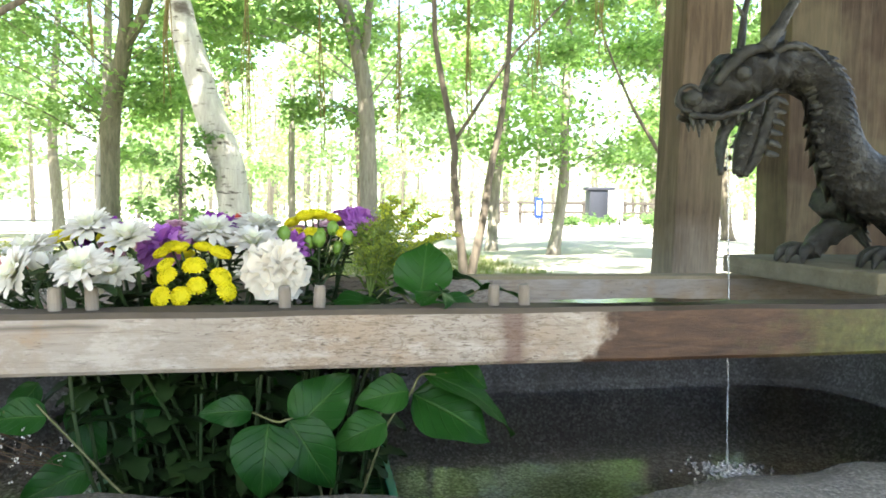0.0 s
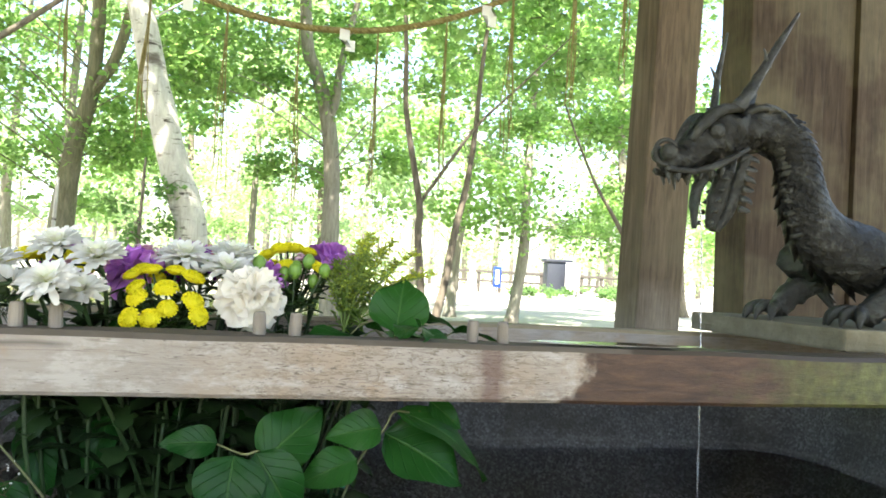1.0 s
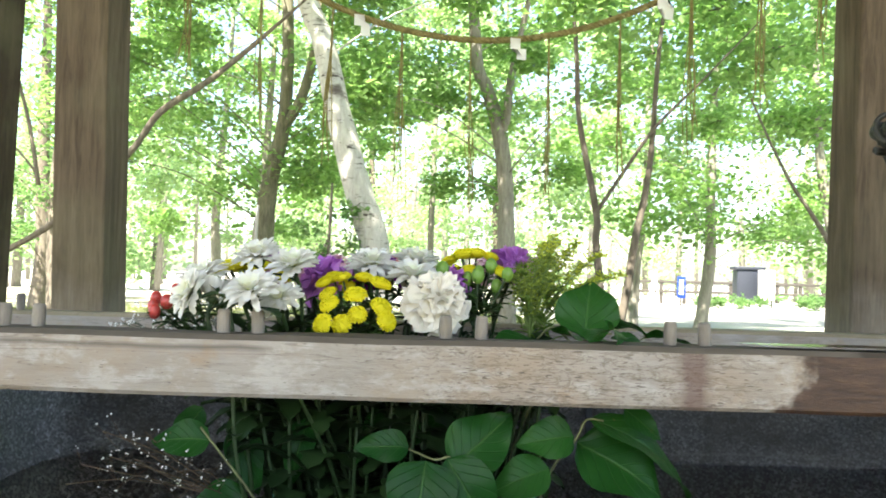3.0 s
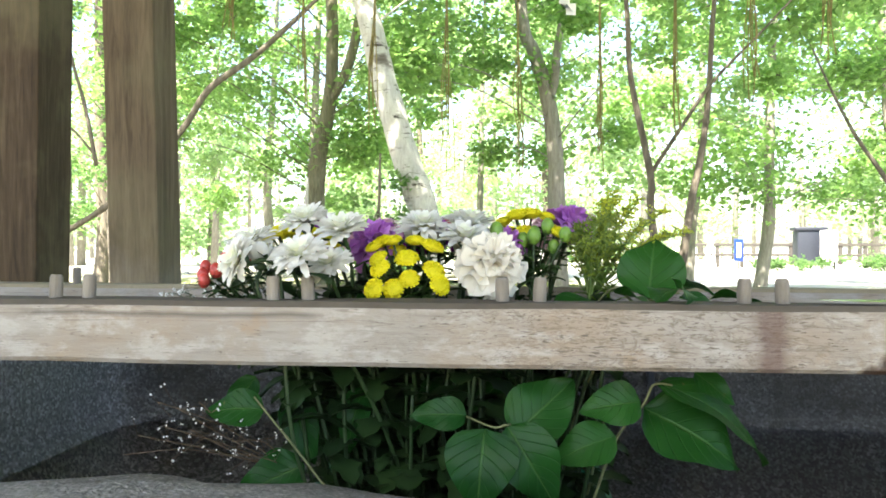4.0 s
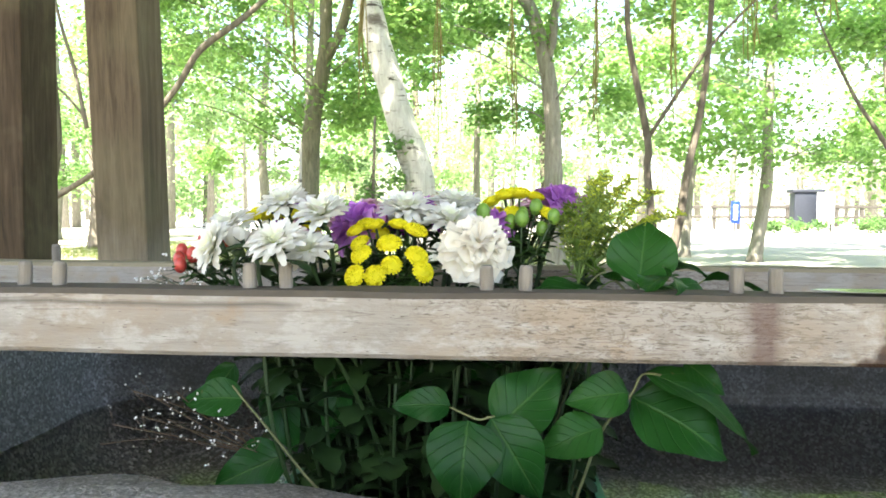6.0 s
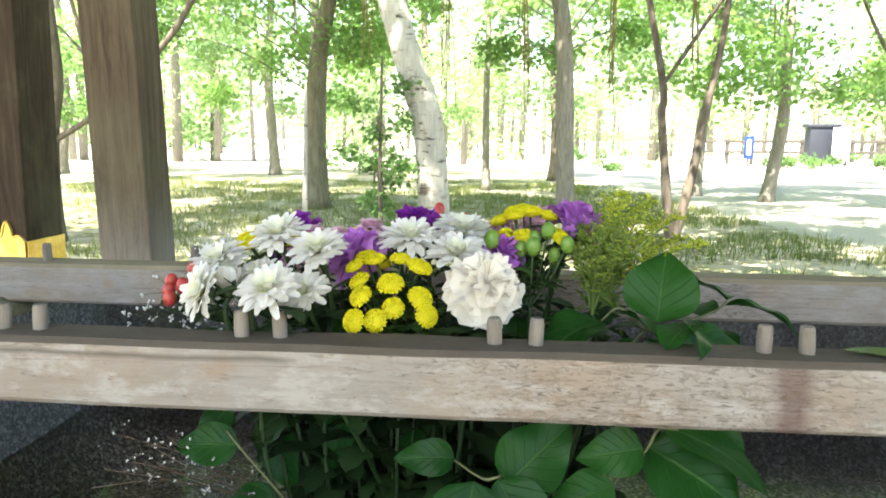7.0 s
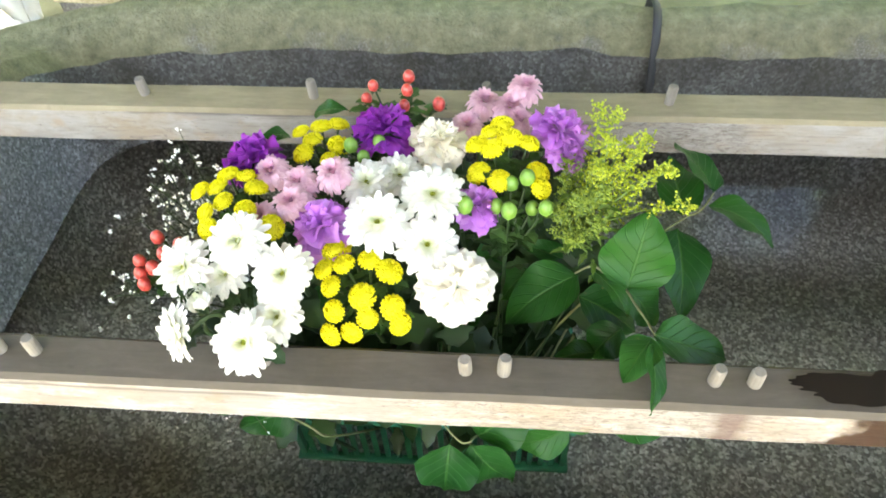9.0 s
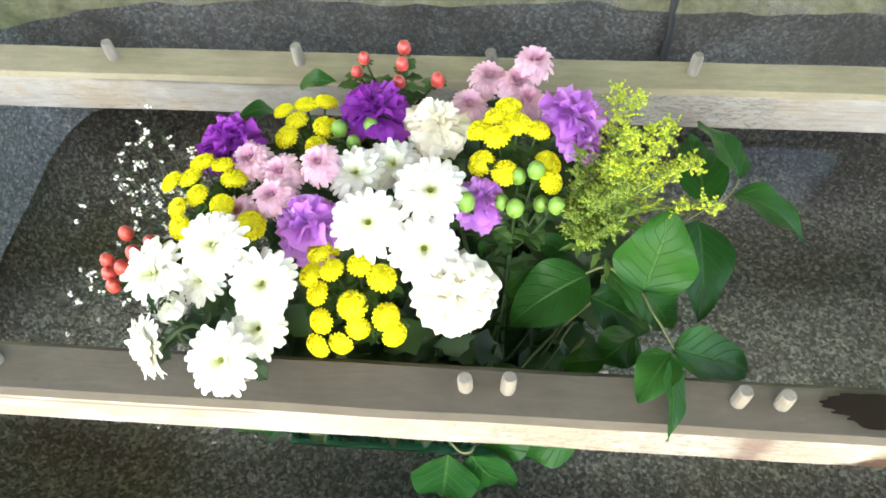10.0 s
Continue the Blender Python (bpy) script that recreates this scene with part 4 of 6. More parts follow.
# unseen trees added beside and behind the shelter, whose high limbs dapple the turf
for i, (x, y, r) in enumerate(((-5.6, 2.4, .16), (5.4, 1.8, .15), (-3.2, -4.5, .17), (3.4, -4.2, .16))):
    cl = [(x * .15 + random.Random(60 + 7 * i + k).uniform(-5.0, 2.6), 3.2 + random.Random(90 + 5 * i + k).uniform(-2.4, 3.4), 5.2 + random.Random(40 + 3 * i + k).uniform(-.5, 2.2), 1.3, 1.3, .4) for k in range(46)] if i < 2 else \
         [(x * .8 + random.Random(60 + 7 * i + k).uniform(-3, 3), y + random.Random(90 + 5 * i + k).uniform(-2.5, 3), 5.4 + random.Random(40 + 3 * i + k).uniform(-.8, 2.2), .8, .8, .5) for k in range(14)]
    tree([[(x, y, .05, r), (x * .97, y + .1, 2.2, r * .8), (x * .9, y + .2, 4.4, r * .6), (x * .8, y + .3, 6.5, r * .25)]], cl, 230, .14, M_BARK, M_LEAVES, "unseen tall broadleaf tree added to shade and dapple the ground", 60 + i)

# far wood: many thin trunks and high foliage, past counting
rs = random.Random(5)
bm = bmesh.new()
fc = []
for k in range(95):
    y = rs.uniform(22, 60)
    x = rs.uniform(-.95, .75) * y
    if .27 < x / y < .52 and y < 34:
        continue
    h, r = rs.uniform(7, 12), rs.uniform(.07, .2)
    lean = rs.uniform(-.05, .05)
    tube(bm, [(x, y, .0), (x + lean * h * .5, y, h * .5), (x + lean * h, y, h)], [r, r * .75, r * .2], 6)
    for j in range(5):
        fc.append((x + rs.uniform(-2, 2), y + rs.uniform(-1, 1), rs.uniform(.5, 9.5), 1.9, 1.6, 1.2))
tagged(part("far_trunks", bm, M_BARK_PALE), "many thin grey trunks of the far wood", "woods", kind="stuff")
v, f = leaf_cloud(fc, 160, .23, 77)
tagged(pydata("far_foliage", v, f, M_LEAVES_HAZED), "light green foliage of the far wood, paled for haze", "woods", kind="stuff")

# ---- things far across the court ----
def plain(name, col, rough=.6, scale=20, var=.25, spec=.4):
    m = Mat(name, rough, spec=spec)
    m.color(m.ramp(m.noise(scale, 5, .65), [(.3, tuple(v * (1 - var) for v in col)), (.7, tuple(min(1, v * (1 + var)) for v in col))]))
    m.bump(m.noise(scale * 4, 4), .15, .003)
    return m.m


# near-black base carries the shade that the monument stands in
M_SHADESTONE = plain("shaded_monument_stone", (.022, .026, .038), .5)
M_WHITE = plain("white_board", (.8, .8, .79), .5, var=.05)
M_BLUE = plain("blue_sign", (.004, .03, .22), .4, var=.1)
M_FENCE = plain("grey_fence_wood", (.05, .045, .04), .8)
top = tagged(holder("stone_monument", (0, 26, 0)), "polished stone monument on a stepped base, its shade painted dark", "monument")
bm = bmesh.new()
box(bm, 9.75, 11.75, -.5, .5, .05, .22, .02)
part("base_step", bm, M_KERB, top)
bm = bmesh.new()
box(bm, 10.25, 11.15, -.25, .25, .20, 1.42, .03)
part("slab", bm, M_SHADESTONE, top)
bm = bmesh.new()
box(bm, 10.15, 11.25, -.3, .3, 1.42, 1.55, .04)
part("cap", bm, M_SHADESTONE, top)
top = tagged(holder("notice_board", (0, 25.4, 0)), "plain white notice board on two legs", "sign")
bm = bmesh.new()
box(bm, 10.85, 11.42, -.02, .02, .35, 1.42, .008)
part("panel", bm, M_WHITE, top)
for x in (10.92, 11.33):
    bm = bmesh.new()
    tube(bm, [(x, .03, .0), (x, .03, 1.3)], .03, 8)
    part("leg", bm, M_FENCE, top)
top = tagged(holder("banner_sign", (0, 25.6, 0)), "narrow upright blue sign on a post", "sign")
bm = bmesh.new()
box(bm, 8.04, 8.34, -.02, .02, .35, 1.12, .006)
part("panel", bm, M_BLUE, top)
bm = bmesh.new()
box(bm, 8.12, 8.26, -.026, -.022, .48, 1.00, .001)
part("mark", bm, M_WHITE, top, "white bar of unreadable writing")
bm = bmesh.new()
tube(bm, [(8.19, .03, 0), (8.19, .03, 1.0)], .03, 8)
part("leg", bm, M_FENCE, top)
top = tagged(holder("wooden_fence", (0, 28, 0)), "low grey rail fence along the court", "fence")
for k in range(9):
    bm = bmesh.new()
    box(bm, 7.2 + k * .9, 7.32 + k * .9, -.06, .06, .0, 1.02, .01)
    part("fence_post", bm, M_FENCE, top)
for z in (.5, .88):
    bm = bmesh.new()
    box(bm, 7.1, 14.6, -.09, -.062, z, z + .1, .008)
    part("fence_rail", bm, M_FENCE, top)
top = tagged(holder("folding_easel", (0, 24.6, 0)), "pale folding stand on the court", "stand")
for a, b in ((6.75, 6.95), (7.15, 6.98), (6.98, 7.0)):
    bm = bmesh.new()
    tube(bm, [(a, .0 if a != 6.98 else .35, .05), (b, .02, 1.25)], .03, 6)
    part("leg", bm, M_WHITE, top)
rs = random.Random(9)
for (x, y, r, h) in ((8.6, 24.0, .5, .35), (10.0, 24.3, .6, .4), (11.6, 24.0, .7, .45), (13.0, 24.6, .8, .7), (2.8, 20.8, 1.3, .55), (-3.5, 16.8, .9, .5), (15, 26, 1.2, 1.2), (-2.6, 17.2, .8, .4)):
    cl = [(x + rs.uniform(-r, r), y + rs.uniform(-.3, .3), .1 + rs.uniform(.1, h), .35, .35, .22) for _ in range(10)]
    v, f = leaf_cloud(cl, 90, .09, int(x * 10) + 500, .0)
    tagged(pydata("shrub", v, f, M_LEAVES_DARK), "low green shrub at the edge of the court", "shrub", "shrubs")

# ---- flowers ----
def align(p, axis, twist=0.0, s=1.0):
    q = Vector(axis).to_track_quat('Z', 'Y').to_matrix().to_4x4()
    return Matrix.Translation(p) @ q @ Matrix.Rotation(twist, 4, 'Z') @ Matrix.Scale(s, 4)


def petal_mat(name, a, b, root=None, amount=.35):
    m = Mat(name, .55, spec=.25)
    c = m.ramp(m.island(), [(0, a), (1, b)])
    if root:
        x, y, z = m.xyz()
        d = m.math('SQRT', m.math('ADD', m.math('MULTIPLY', x, x), m.math('MULTIPLY', y, y)))
        c = m.mix(m.ramp(m.math('MULTIPLY', d, 1.0), [(.10, .8), (.45, 0)]), c, root)
    m.color(c)
    m.bump(m.noise(420, 4, .6), .15, .001)
    m.thin(c, amount)
    return m.m


M_PWHITE = petal_mat("white_petals", (.80, .795, .75), (.88, .875, .83), (.76, .79, .52), .45)
M_PCREAM = petal_mat("cream_petals", (.88, .82, .68), (.93, .89, .79))
M_PCARN = petal_mat("white_carnation_petals", (.78, .74, .64), (.86, .83, .75), None, .4)
M_PPURPLE = petal_mat("purple_petals", (.23, .022, .33), (.38, .065, .49))
M_PMAUVE = petal_mat("mauve_petals", (.50, .16, .62), (.66, .32, .74))
M_PPINK = petal_mat("pink_petals", (.74, .46, .57), (.85, .62, .69), (.62, .28, .42))
M_PYELLOW = petal_mat("yellow_petals", (.68, .62, .02), (.82, .76, .04), (.72, .68, .03), .35)
M_DISC = plain("flower_disc", (.42, .48, .06), .8, 300)
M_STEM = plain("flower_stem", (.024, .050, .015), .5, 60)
M_PALESTEM = plain("pale_green_twig", (.15, .23, .06), .6, 60)
M_PALELEAF = leaf_mat("feathery_foliage", (.09, .16, .03), (.17, .26, .06), .4)
M_TWIG = plain("dry_brown_twig", (.11, .075, .045), .7, 90)
M_BRANCH = plain("woody_branch", (.13, .14, .06), .6, 60)
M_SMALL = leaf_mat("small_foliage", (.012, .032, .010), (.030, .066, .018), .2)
M_SPRIG = leaf_mat("sprig_foliage", (.02, .055, .014), (.05, .11, .025), .25)
M_BERRY = plain("red_berry", (.42, .055, .045), .28, 120, .45)
M_BUD = plain("green_bud", (.13, .25, .04), .4, 90)
M_GOLDROD = petal_mat("goldenrod_florets", (.29, .38, .05), (.60, .65, .07), None, .4)
M_GOLDBUD = petal_mat("goldenrod_green_buds", (.12, .19, .038), (.31, .40, .06), None, .35)
M_GYP = petal_mat("tiny_white_florets", (.80, .80, .76), (.9, .9, .88), None, .3)


def petal(bm, m, length, w, lift, curl, cup=.25, rows=4, ruffle=0.0, seed=0.0, cols=3):
    """One petal from the origin outwards along x, bent up by lift and curled at the end."""
    g = []
    for i in range(rows + 1):
        t = i / rows
        a = lift - curl * t * t
        d = length * t
        wid = w * (.35 + .65 * math.sin(min(1, t * 1.15) * math.pi * .5)) * (1 - .45 * max(0, (t - .75) / .25) ** 2 if not ruffle else 1 + .6 * t)
        row = []
        for k in range(cols):
            s = (k / (cols - 1) - .5) * 2
            z = math.sin(a) * d + cup * wid * s * s
            rr = d
            if ruffle:
                z += ruffle * t * t * math.sin(s * 7 + seed * 9)
                rr += ruffle * .7 * t * t * math.sin(s * 11 + seed * 5)
            elif i == rows:
                rr -= wid * .5 * s * s
            row.append(bm.verts.new(m @ Vector((math.cos(a) * rr, wid * s, z))))
        g.append(row)
    for a, b in zip(g, g[1:]):
        for k in range(cols - 1):
            bm.faces.new((a[k], a[k + 1], b[k + 1], b[k]))


def mum_mesh(r, whorls, mat, seed, name="petals"):
    rs = random.Random(seed)
    bm = bmesh.new()
    for n, ln, lift, curl, w, z in whorls:
        ph = rs.random() * 6
        for k in range(n):
            a = ph + 6.283 * (k + rs.uniform(-.25, .25)) / n
            mt = Matrix.Translation((0, 0, z * r)) @ Matrix.Rotation(a, 4, 'Z') @ Matrix.Translation((.08 * r, 0, 0))
            petal(bm, mt, ln * r * rs.uniform(.88, 1.08), w * r * rs.uniform(.85, 1.15), lift + rs.uniform(-.12, .12), curl + rs.uniform(-.15, .2))
    me = bpy.data.meshes.new(name)
    bm.to_mesh(me)
    bm.free()
    me.materials.append(mat)
    me.polygons.foreach_set("use_smooth", [True] * len(me.polygons))
    return me


def carnation_mesh(r, mat, seed):
    """Layers of broad fan petals with a frilled edge."""
    rs = random.Random(seed)
    bm = bmesh.new()
    for n, ln, lift, z in ((6, 1.0, .0, -.05), (6, .98, .20, .0), (6, .93, .42, .05), (5, .88, .66, .09), (5, .80, .90, .12), (4, .72, 1.12, .14), (3, .62, 1.34, .15)):
        ph = rs.random() * 6
        for k in range(n):
            a = ph + 6.283 * (k + rs.uniform(-.2, .2)) / n
            mt = Matrix.Translation((0, 0, z * r)) @ Matrix.Rotation(a, 4, 'Z')
            l, lf, s0 = ln * r * rs.uniform(.82, 1.10), lift + rs.uniform(-.24, .24), rs.random() * 9
            half = rs.uniform(.55, .85)
            rows = []
            for i, t in enumerate((.08, .35, .62, .85, 1.0)):
                row = []
                for j in range(11):
                    u = (j / 10 - .5) * 2
                    aa = u * half * (.45 + .55 * t)
                    d = l * t * (1 - .10 * u * u) + (r * .055 * math.sin(u * 15 + s0) if t == 1 else 0)
                    fr = r * (.13 * t ** 2.5) * math.sin(u * 6.5 + s0) + r * .12 * t * t * math.sin(u * 2.6 + s0 * 2)
                    lf2 = lf - .25 * t * t
                    p = Vector((d * math.cos(aa) * math.cos(lf2) - fr * math.sin(lf2), d * math.sin(aa) * (.75 + .25 * math.cos(lf2)), d * math.sin(lf2) + fr * math.cos(lf2)))
                    row.append(bm.verts.new(mt @ p))
                rows.append(row)
            for x, y in zip(rows, rows[1:]):
                for j in range(10):
                    bm.faces.new((x[j], x[j + 1], y[j + 1], y[j]))
    me = bpy.data.meshes.new("petals")
    bm.to_mesh(me)
    bm.free()
    me.materials.append(mat)
    me.polygons.foreach_set("use_smooth", [True] * len(me.polygons))
    return me


def dome_mesh(r, mat, seed, n=110, tall=.45):
    """A button head: a low dome thick with tiny petals and a frill round it."""
    rs = random.Random(seed)
    bm = bmesh.new()
    for i in range(n):
        t = (i + .5) / n
        th = math.acos(1 - t * 1.05)
        ph = i * 2.39996
        nrm = Vector((math.sin(th) * math.cos(ph), math.sin(th) * math.sin(ph), math.cos(th)))
        p = Vector((nrm.x * r * .82, nrm.y * r * .82, nrm.z * r * tall))
        mt = Matrix.Translation(p) @ nrm.to_track_quat('X', 'Z').to_matrix().to_4x4() @ Matrix.Rotation(rs.uniform(0, 6), 4, 'X')
        s = r * .19 * rs.uniform(.85, 1.15)
        q = [bm.verts.new(mt @ Vector(v)) for v in ((-.3 * s, -.5 * s, 0), (-.3 * s, .5 * s, 0), (s * .55, .5 * s, .0), (s * .55, -.5 * s, .0))]
        bm.faces.new(q)
    for k in range(20):
        mt = Matrix.Rotation(6.283 * (k + rs.uniform(-.2, .2)) / 20, 4, 'Z') @ Matrix.Translation((.35 * r, 0, 0))
        petal(bm, mt, .66 * r, .15 * r, .12 + rs.uniform(-.1, .1), .3, .2, 3)
    bmesh.ops.create_icosphere(bm, subdivisions=2, radius=r * .84, matrix=Matrix.Diagonal((1, 1, tall + .06, 1)))
    me = bpy.data.meshes.new("head")
    bm.to_mesh(me)
    bm.free()
    me.materials.append(mat)
    me.polygons.foreach_set("use_smooth", [True] * len(me.polygons))
    return me


def disc_mesh(r):
    bm = bmesh.new()
    for i in range(40):
        a, d = i * 2.39996, r * math.sqrt(i / 40)
        bmesh.ops.create_icosphere(bm, subdivisions=1, radius=r * .16, matrix=Matrix.Translation((d * math.cos(a), d * math.sin(a), r * .35 * (1 - (d / r) ** 2))))
    me = bpy.data.meshes.new("disc")
    bm.to_mesh(me)
    bm.free()
    me.materials.append(M_DISC)
    return me


WH = [(18, 1.0, .20, .12, .150, -.02), (18, .96, .36, .14, .150, .03), (17, .88, .53, .15, .140, .07), (16, .74, .70, .15, .12, .11), (12, .54, .98, .12, .105, .14), (8, .34, 1.22, .1, .09, .15)]
MUMS = [mum_mesh(1.0, WH, M_PWHITE, s) for s in (1, 2, 3)]
SHUT = [mum_mesh(1.0, [(n, l, lift + .45, c - .6, w, z) for n, l, lift, c, w, z in WH], M_PWHITE, 4)]
WHP = [(26, .95, .12, .55, .135, .0), (26, .92, .38, .55, .135, .08), (24, .82, .68, .45, .13, .16), (20, .66, .98, .3, .12, .22), (14, .46, 1.22, .2, .11, .26), (8, .26, 1.42, .1, .10, .28)]
PINKS = [mum_mesh(1.0, WHP, M_PPINK, s) for s in (5, 6)]
DISC = disc_mesh(1.0)
BUTTON = [dome_mesh(1.0, M_PYELLOW, s) for s in (1, 2)]
SHIFT = Vector((.003, -.013, .001))  # where the bouquet stands in the basin
FOOT = Vector((-.06, .17, .50))
HUB = Vector((-.07, .175, .70))


def part_on(name, me, parent, mw):
    ob = new(name, me)
    ob.parent = parent
    ob.matrix_local = Matrix.Translation(-parent.location) @ mw
    return ob


def small_leaf(bm, p, d, n, ln, w):
    """A small lobed leaf."""
    d = d.normalized()
    s = d.cross(n).normalized()
    n = s.cross(d)
    rows = []
    for t, k, z in ((0, .12, 0), (.25, .55, .04), (.4, .38, .06), (.6, 1, .05), (.72, .6, .02), (.86, .55, -.04), (1, .05, -.12)):
        c = p + d * ln * t + n * ln * z
        rows.append((bm.verts.new(c + s * w * k + n * ln * .06), bm.verts.new(c), bm.verts.new(c - s * w * k + n * ln * .06)))
    for a, b in zip(rows, rows[1:]):
        bm.faces.new((a[0], a[1], b[1], b[0]))
        bm.faces.new((a[1], a[2], b[2], b[1]))


def keep_clear(bm, o=Vector((0, 0, 0))):
    """Pushes leaves off the front and back rails."""
    for v in bm.verts:
        w = v.co + o
        if .725 < w.z < .806:
            if w.y < .057:
                v.co.y = .057 - o.y
            elif w.y > .372:
                v.co.y = .372 - o.y


def stalk(parent, p, axis, r=.0022, leaves=3, seed=0, mat=M_STEM, foot=None):
    rs = random.Random(seed)
    p = Vector(p)
    f = foot or FOOT + Vector((rs.uniform(-.09, .12), rs.uniform(-.07, .09), rs.uniform(-.06, .02)))
    f = f.lerp(Vector((p.x, p.y, f.z)), .35)
    line = curve_pts([p, p - Vector(axis) * .035, p.lerp(f, .5) + Vector((rs.uniform(-.01, .01), rs.uniform(-.01, .01), 0)), f], 5)
    bm = bmesh.new()
    o = parent.location
    tube(bm, [q - o for q in line], r, 6)
    part("stem", bm, mat, parent)
    bm = bmesh.new()
    for k in range(leaves):
        q = line[min(len(line) - 1, 3 + int(k * 9 / max(1, leaves)))] - o
        a = rs.uniform(0, 6.28)
        small_leaf(bm, q, Vector((math.cos(a), math.sin(a), rs.uniform(-.2, .5))), Vector((0, 0, 1)), rs.uniform(.025, .045), rs.uniform(.007, .012))
    keep_clear(bm, o)
    if leaves:
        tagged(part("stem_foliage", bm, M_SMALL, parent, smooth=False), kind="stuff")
    else:
        bm.free()


def outward(p, up=.0):
    d = (Vector(p) - HUB)
    d.z += up
    return d.normalized()


def flower(name, p, me, s, label, category, axis=None, disc=0.0, group="", seed=0, leaves=4, amat=None):
    p = Vector(p) + SHIFT
    ax = Vector(axis).normalized() if axis else outward(p)
    top = tagged(holder(name, p), label, category, group)
    rs = random.Random(seed)
    part_on("petals", me, top, align(p, ax, rs.uniform(0, 6), s))
    if disc:
        part_on("disc", DISC, top, align(p + ax * s * .12, ax, 0, s * disc))
    # green calyx under the head
    bm = bmesh.new()
    tube(bm, [-ax * s * .34, -ax * s * .12, ax * s * .02], [s * .10, s * .30, s * .18], 10)
    part("calyx", bm, M_STEM, top)
    stalk(top, p - ax * s * .3, ax, .0024, leaves, seed)
    return top


WM = [(-.212, .120, .881, .029), (-.167, .092, .871, .029), (-.175, .070, .835, .026), (-.266, .106, .857, .029), (-.257, .046, .842, .027), (-.195, .036, .845, .029),
      (-.090, .152, .875, .031), (-.043, .137, .863, .030), (-.041, .184, .880, .031), (-.109, .212, .866, .026), (-.078, .226, .862, .026), (-.23, .108, .845, .022)]
for i, (x, y, z, s) in enumerate(WM):
    flower("chrysanthemum", (x, y, z - .006), MUMS[i % 3], s, "white spray chrysanthemum with a yellow-green centre", "flower", disc=.15, group="white chrysanthemums", seed=i,
           axis=tuple(outward((x, y, z)) * .55 + Vector((.06, -.30, .75))) if i != 4 else (-.65, -.55, .35))
flower("chrysanthemum", (-.247, .074, .832), SHUT[0], .022, "half-open white chrysanthemum bud", "flower", group="white chrysanthemums", seed=40, axis=(-.1, .1, 1))
flower("carnation", (-.015, .109, .832), carnation_mesh(1.0, M_PCARN, 1), .037, "large ruffled white carnation in full bloom", "flower", seed=41, axis=(.25, -.55, .8))
flower("carnation", (-.041, .273, .858), carnation_mesh(1.0, M_PCREAM, 2), .032, "ruffled cream carnation in full bloom", "flower", seed=42, axis=(.05, .05, 1))
for i, (x, y, z, s, mt) in enumerate(((-.100, .283, .862, .036, M_PPURPLE), (-.233, .244, .855, .034, M_PPURPLE), (-.144, .159, .851, .034, M_PMAUVE), (.081, .273, .876, .033, M_PMAUVE), (.000, .192, .850, .027, M_PMAUVE), (.088, .250, .868, .022, M_PMAUVE))):
    flower("carnation", (x, y, z), carnation_mesh(1.0, mt, 10 + i), s, "ruffled deep purple carnation bloom" if mt is M_PPURPLE else "ruffled light mauve carnation bloom", "flower", group="purple carnations", seed=50 + i, axis=outward((x, y, z), .06))
for i, (x, y, z) in enumerate(((-.207, .223, .858), (-.176, .209, .858), (-.178, .183, .858), (-.141, .214, .867), (.003, .337, .858), (.047, .345, .872), (.030, .327, .860), (.040, .306, .858), (-.014, .300, .856), (-.208, .171, .846))):
    flower("pompon_flower", (x, y, z + .002), PINKS[i % 2], .0205, "small pale pink pompon chrysanthemum", "flower", disc=.12, group="pink pompons", seed=70 + i, leaves=2, axis=tuple(outward((x, y, z)) * .45 + Vector((0, -.22, .75))))


def spray(name, heads, r, label, seed, root):
    """Button heads on one branching stem."""
    root = Vector(root) + SHIFT
    heads = [Vector(h) + SHIFT for h in heads]
    top = tagged(holder(name, root), label, "flower", "yellow button sprays")
    rs = random.Random(seed)
    bm = bmesh.new()
    for i, h in enumerate(heads):
        h = Vector(h)
        ax = (h - (root + Vector((0, 0, .02)))).normalized()
        ax = (ax + Vector((0, -.05, .25))).normalized()
        s = r * rs.uniform(.85, 1.1)
        ob = part_on("button_head", BUTTON[i % 2], top, align(h, ax, rs.uniform(0, 6), s))
        line = curve_pts([h - ax * s * .3, h.lerp(root, .55) - ax * .004, root], 3)
        tube(bm, [q - root for q in line], .0013, 5)
    tagged(part("branching_stem", bm, M_STEM, top), kind="stuff")
    bm = bmesh.new()
    for p in heads:
        for k in range(5):
            q = (Vector(p[:3]) - root) * rs.uniform(.3, .8) + Vector((0, 0, -.006))
            a = rs.uniform(0, 6.28)
            small_leaf(bm, q, Vector((math.cos(a), math.sin(a), rs.uniform(-.1, .5))), Vector((0, 0, 1)), rs.uniform(.018, .032), rs.uniform(.006, .010))
    keep_clear(bm, root)
    tagged(part("sprig_leaves", bm, M_SPRIG, top, smooth=False), kind="stuff")
    stalk(top, root, (0, 0, 1), .0024, 6, seed)
    bm = bmesh.new()
    for k in range(10):
        a = rs.uniform(0, 6.28)
        small_leaf(bm, Vector((rs.uniform(-.02, .02), rs.uniform(-.02, .02), rs.uniform(0, .03))), Vector((math.cos(a), math.sin(a), rs.uniform(0, .6))), Vector((0, 0, 1)), rs.uniform(.025, .04), .009)
    keep_clear(bm, root)
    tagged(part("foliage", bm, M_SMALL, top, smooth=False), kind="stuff")


